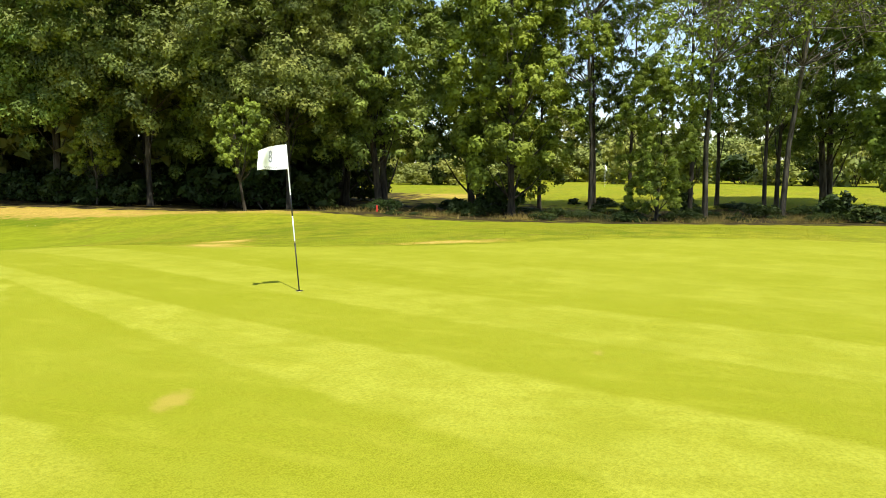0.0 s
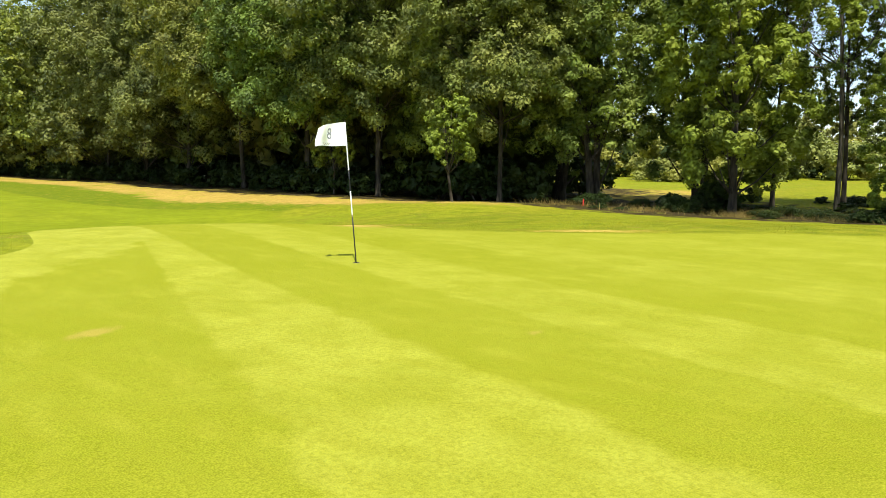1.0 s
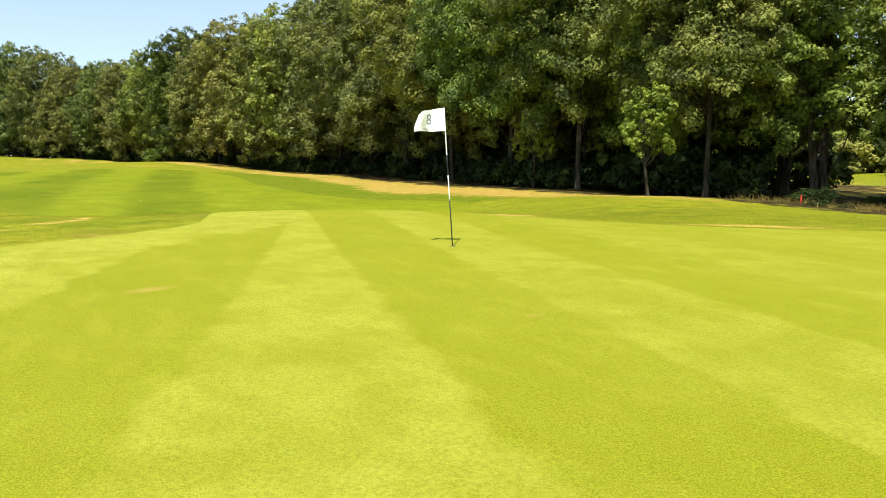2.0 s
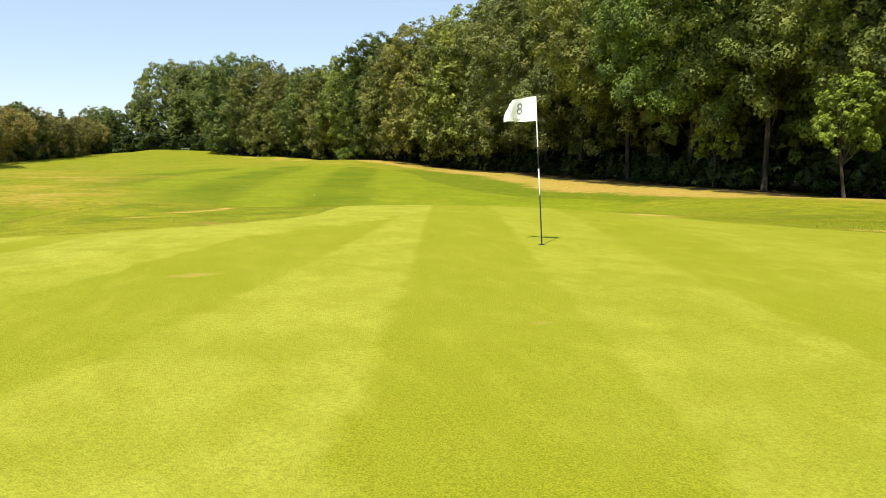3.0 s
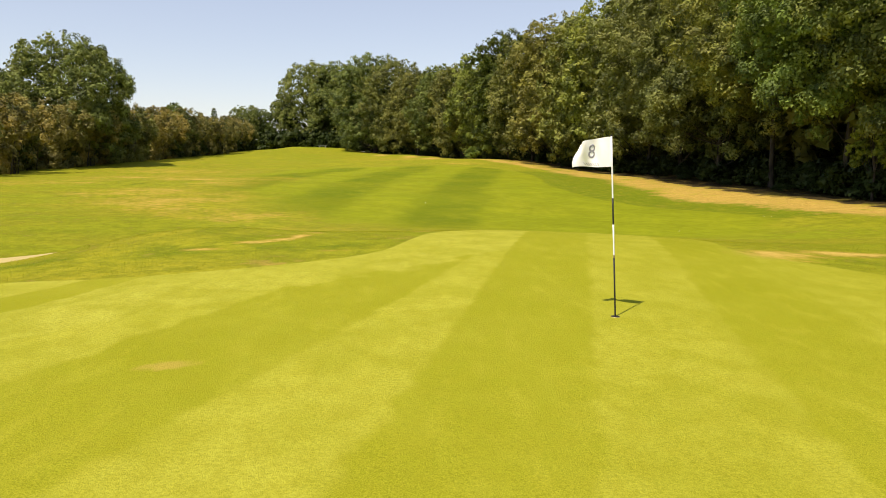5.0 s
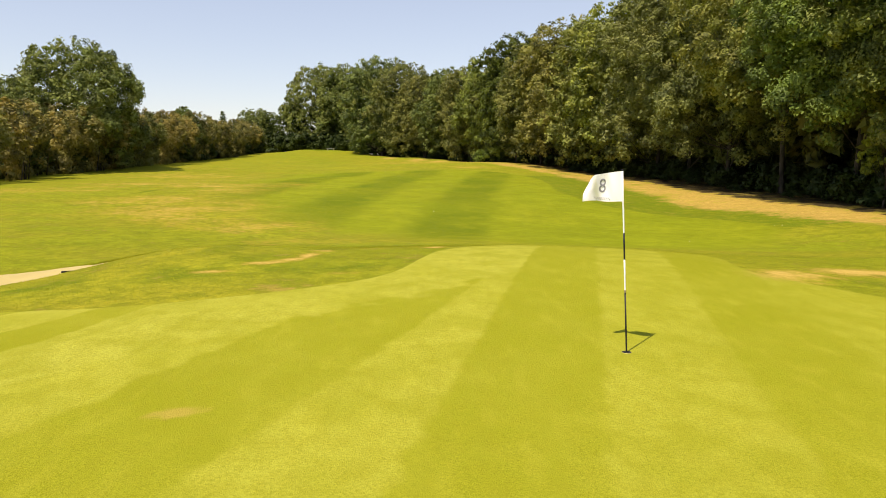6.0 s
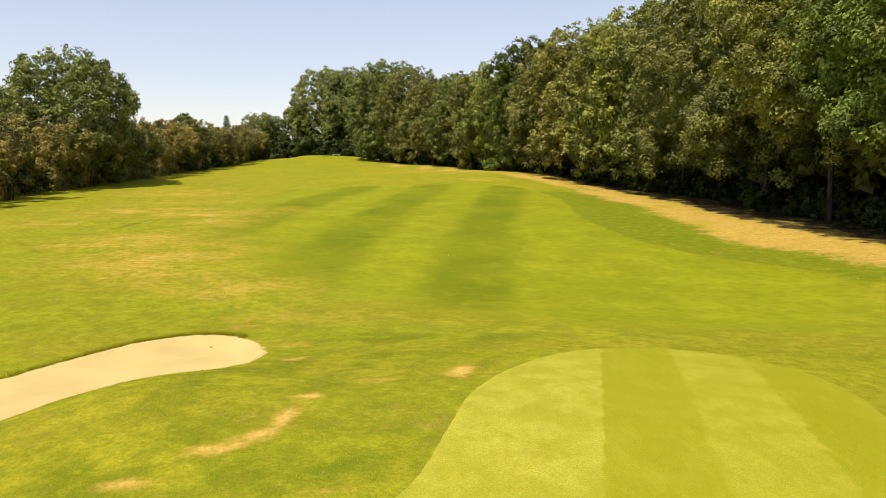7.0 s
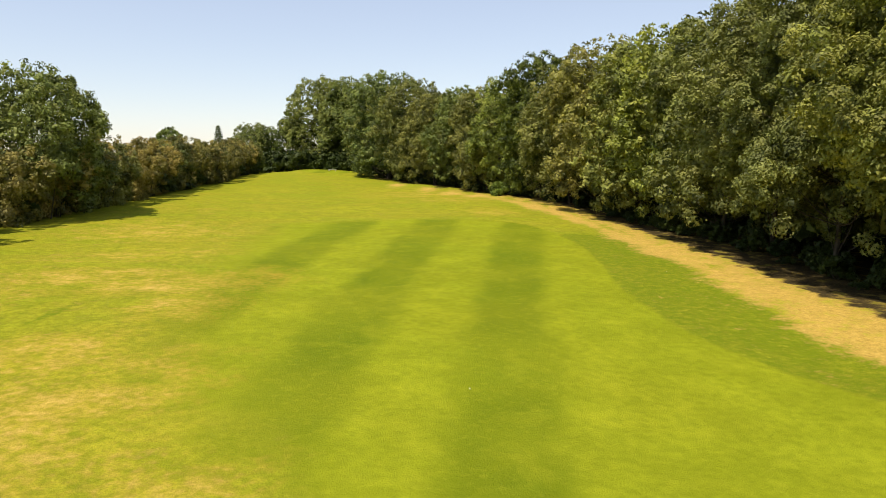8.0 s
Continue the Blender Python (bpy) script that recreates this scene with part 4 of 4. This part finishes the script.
lip = lip[(inside(lip[:, 0], lip[:, 1], BUNKER_EDGE) < -0.03) & (lip[:, 1] > 10.9 - 0.75 * (lip[:, 0] + 12.9) * (lip[:, 0] < -12.9) + 1.0 * np.clip(lip[:, 0] + 12.9, 0, 6))]
blades("bunker_fringe", "ragged grass hanging over the bunker's edge", lip[:, 0], lip[:, 1], grng, 0.03, 0.14, 0.010)

# ---- the flagstick ----
LEAN = Vector((-0.0855, 0.0892, 2.126)).normalized()
stick = thing("flagstick", "black and white flagstick with white flag", "golf flag", "", Matrix.Translation((0, 0, gz(0, 0) + 0.012)))


def stick_part(name, a, b, r, material, label=""):
    return part(name, tubes(name, [[(tuple(LEAN * a), r), (tuple(LEAN * (a + b) / 2), r), (tuple(LEAN * b), r)]], 12), material, stick, label)


stick_part("pole", -0.10, 0.70, 0.0095, BLACK, "black lower pole section")
stick_part("ferrule", 0.70, 0.735, 0.0115, BRASS)
stick_part("pole", 0.735, 1.09, 0.0095, WHITE, "white pole section")
stick_part("pole", 1.09, 1.40, 0.0095, BLACK, "black pole section")
stick_part("pole", 1.40, 2.115, 0.0095, WHITE, "white upper pole section")
stick_part("cap", 2.115, 2.135, 0.0105, BLACK)
FLY = Vector((-0.87, 0.50, 0.0)).normalized()
SIDE = Vector((-0.50, -0.87, 0.0))


def cloth(u, v):
    """A point of the flag: u from the pole to the fly, v from bottom to top."""
    wave = 0.052 * u * math.sin(8.5 * u + 1.9 * v) + 0.025 * u * math.sin(16 * u - 4 * v)
    p = LEAN * (1.765 + 0.345 * v) + FLY * (0.01 + 0.46 * u * (1 - 0.15 * v * u) + 0.012 * math.sin(5 * v) * u * u) + SIDE * wave
    p.z -= 0.085 * u * u * (0.2 + v) + 0.016 * math.sin(6 * u) * u
    return p


def flag_mesh(nu=26, nv=14):
    bm = bmesh.new()
    for off, flip in ((0.0012, False), (-0.0012, True)):
        g = [[bm.verts.new(cloth(i / nu, j / nv) + SIDE * off) for j in range(nv + 1)] for i in range(nu + 1)]
        for i in range(nu):
            for j in range(nv):
                f = [g[i][j], g[i][j + 1], g[i + 1][j + 1], g[i + 1][j]]
                bm.faces.new(f[::-1] if flip else f)
    return bm


flag = part("flag", flag_mesh(), CLOTH, stick, "white cloth flag with grey number")
txt = bpy.data.curves.new("number", "FONT")
txt.body, txt.align_x, txt.align_y = "8", "CENTER", "CENTER"
txt.size, txt.resolution_u = 1.0, 6
tob = bpy.data.objects.new("number", txt)
scene.collection.objects.link(tob)
tme = bpy.data.meshes.new_from_object(tob.evaluated_get(bpy.context.evaluated_depsgraph_get()))
bpy.data.objects.remove(tob)
bpy.data.curves.remove(txt)
nb = bmesh.new()
nb.from_mesh(tme)
for v in nb.verts:
    v.co = cloth(0.52 - v.co.x * 0.36, 0.54 + v.co.y * 0.72) + SIDE * 0.004
part("number", nb, INK, flag, "grey number eight")
mk = bmesh.new()
for k in range(7):
    u = 0.30 + 0.06 * k
    q = [cloth(u, 0.04), cloth(u + 0.02, 0.04), cloth(u + 0.075, 0.15), cloth(u + 0.06, 0.15)]
    mk.faces.new([mk.verts.new(p + SIDE * 0.004) for p in q])
part("printed_mark", mk, INK, flag, "small grey printed strokes")

shaded_cup = thing("hole_cup", "golf hole with a flat shade-dark disc and a thin worn rim", "golf hole", "", Matrix.Translation((0, 0, gz(0, 0) + 0.012)))
rb = bmesh.new()
for k in range(28):
    a, b = 2 * math.pi * k / 28, 2 * math.pi * (k + 1) / 28
    ring = [(r, z) for r, z in ((0.053, -0.02), (0.053, 0.003), (0.056, 0.003), (0.058, -0.004))]
    for (r1, z1), (r2, z2) in zip(ring[:-1], ring[1:]):
        rb.faces.new([rb.verts.new((r * math.cos(t), r * math.sin(t), z)) for r, z, t in ((r1, z1, a), (r1, z1, b), (r2, z2, b), (r2, z2, a))])
bmesh.ops.remove_doubles(rb, verts=rb.verts, dist=1e-5)
part("rim", rb, BRASS, shaded_cup)
# Flat dark disc at turf level stands for the shade down the hole.
db = bmesh.new()
bmesh.ops.create_circle(db, cap_ends=True, segments=28, radius=0.055, matrix=Matrix.Translation((0, 0, 0.0025)))
part("shaded_cup", db, HOLE_SHADE, shaded_cup)

# ---- small things ----
def box(bm, lo, hi, bev=0.0):
    m = Matrix.Translation([(a + b) / 2 for a, b in zip(lo, hi)]) @ Matrix.Diagonal((*[b - a for a, b in zip(lo, hi)], 1))
    r = bmesh.ops.create_cube(bm, size=1.0, matrix=m)
    if bev:
        es = list({e for v in r["verts"] for e in v.link_edges})
        bmesh.ops.bevel(bm, geom=es, offset=bev, segments=2, affect="EDGES")
    return bm


rx, ry = -12.05, 11.0
rake = thing("bunker_rake", "black bunker rake lying on the sand", "rake", "", pose(rx, ry, gz(rx, ry) + 0.05, 0, 0, 28))
hb = box(bmesh.new(), (-0.27, -0.025, 0.02), (0.27, 0.025, 0.07), 0.008)
part("head", hb, BLACK, rake, smooth=False)
tb = bmesh.new()
for k in range(11):
    box(tb, (-0.26 + k * 0.05, -0.008, -0.05), (-0.25 + k * 0.05, 0.008, 0.025))
part("teeth", tb, BLACK, rake, smooth=False)
part("handle", tubes("handle", [[((0, 0, 0.05), 0.014), ((-0.12, -0.6, 0.06), 0.014), ((-0.2, -1.2, 0.03), 0.014)]], 8), BLACK, rake)

stake = thing("marker_stake", "short leaning red marker stake", "marker stake", "", pose(28.2, 14.7, gz(28.2, 14.7), 0, 14, 30))
part("post", box(bmesh.new(), (-0.035, -0.035, -0.1), (0.035, 0.035, 0.42), 0.01), RED, stake, smooth=False)

bench = thing("tee_bench", "pale weathered bench beside the tee", "bench", "", pose(-29.5, 180.5, gz(-29.5, 180.5), 0, 0, 15))
part("seat", box(bmesh.new(), (-1.0, -0.22, 0.42), (1.0, 0.22, 0.5), 0.01), WOOD, bench, smooth=False)
for sx in (-0.8, 0.8):
    part("leg", box(bmesh.new(), (sx - 0.06, -0.2, -0.1), (sx + 0.06, 0.2, 0.42), 0.01), WOOD, bench, smooth=False)


def ball(x, y):
    bm = bmesh.new()
    bmesh.ops.create_icosphere(bm, subdivisions=3, radius=0.0214)
    ob = part("golf_ball", bm, WHITE)
    ob.location = (x, y, gz(x, y) + 0.035)
    return tagged(ob, "white golf ball lying in the grass", "golf ball")


ball(-2.29, 30.9)


def scrap(x, y, turn):
    """A curled dry leaf."""
    bm = bmesh.new()
    rows = [[bm.verts.new((0.04 * (i - 2) / 2, w * 0.018 * math.cos((i - 2) * 0.7), 0.012 + 0.012 * abs(i - 2) + 0.01 * w * w)) for w in (-1, 0, 1)] for i in range(5)]
    for a, b in zip(rows[:-1], rows[1:]):
        for k in (0, 1):
            bm.faces.new([a[k], a[k + 1], b[k + 1], b[k]])
    ob = part("dry_leaf", bm, PALE_LEAF)
    ob.matrix_world = pose(x, y, gz(x, y) + 0.02, 0, 0, turn)
    tagged(ob, "curled pale dry leaf lying on the grass", "leaf", "dry leaves")


PALE_LEAF = make_plain("pale_dry_leaf", (0.62, 0.55, 0.42), 0.8, 0.3, 40)
for x, y, turn in ((14.47, 25.7, 20), (14.2, 25.9, 100), (12.1, 54.7, 70), (8.3, 21.0, 40)):
    scrap(x, y, turn)

# another hole's flag, far beyond the row of trees
fx, fy = 72.0, 10.2
far_stick = thing("flagstick", "white flag on a thin pole on a far green", "flagstick", "", pose(fx, fy, gz(fx, fy), 0, 0, 0))
part("pole", tubes("pole", [[((0, 0, -0.05), 0.012), ((0, 0, 2.55), 0.010)]], 8), WHITE, far_stick)
fb = bmesh.new()
rows = [[fb.verts.new((0.03 * math.sin(4 * i), -0.035 * i, 2.5 - 0.05 * i - 0.4 * j)) for j in (0, 1)] for i in range(7)]
for a, b in zip(rows[:-1], rows[1:]):
    fb.faces.new([a[0], b[0], b[1], a[1]])
bmesh.ops.solidify(fb, geom=fb.faces[:], thickness=0.004)
part("flag", fb, CLOTH, far_stick)
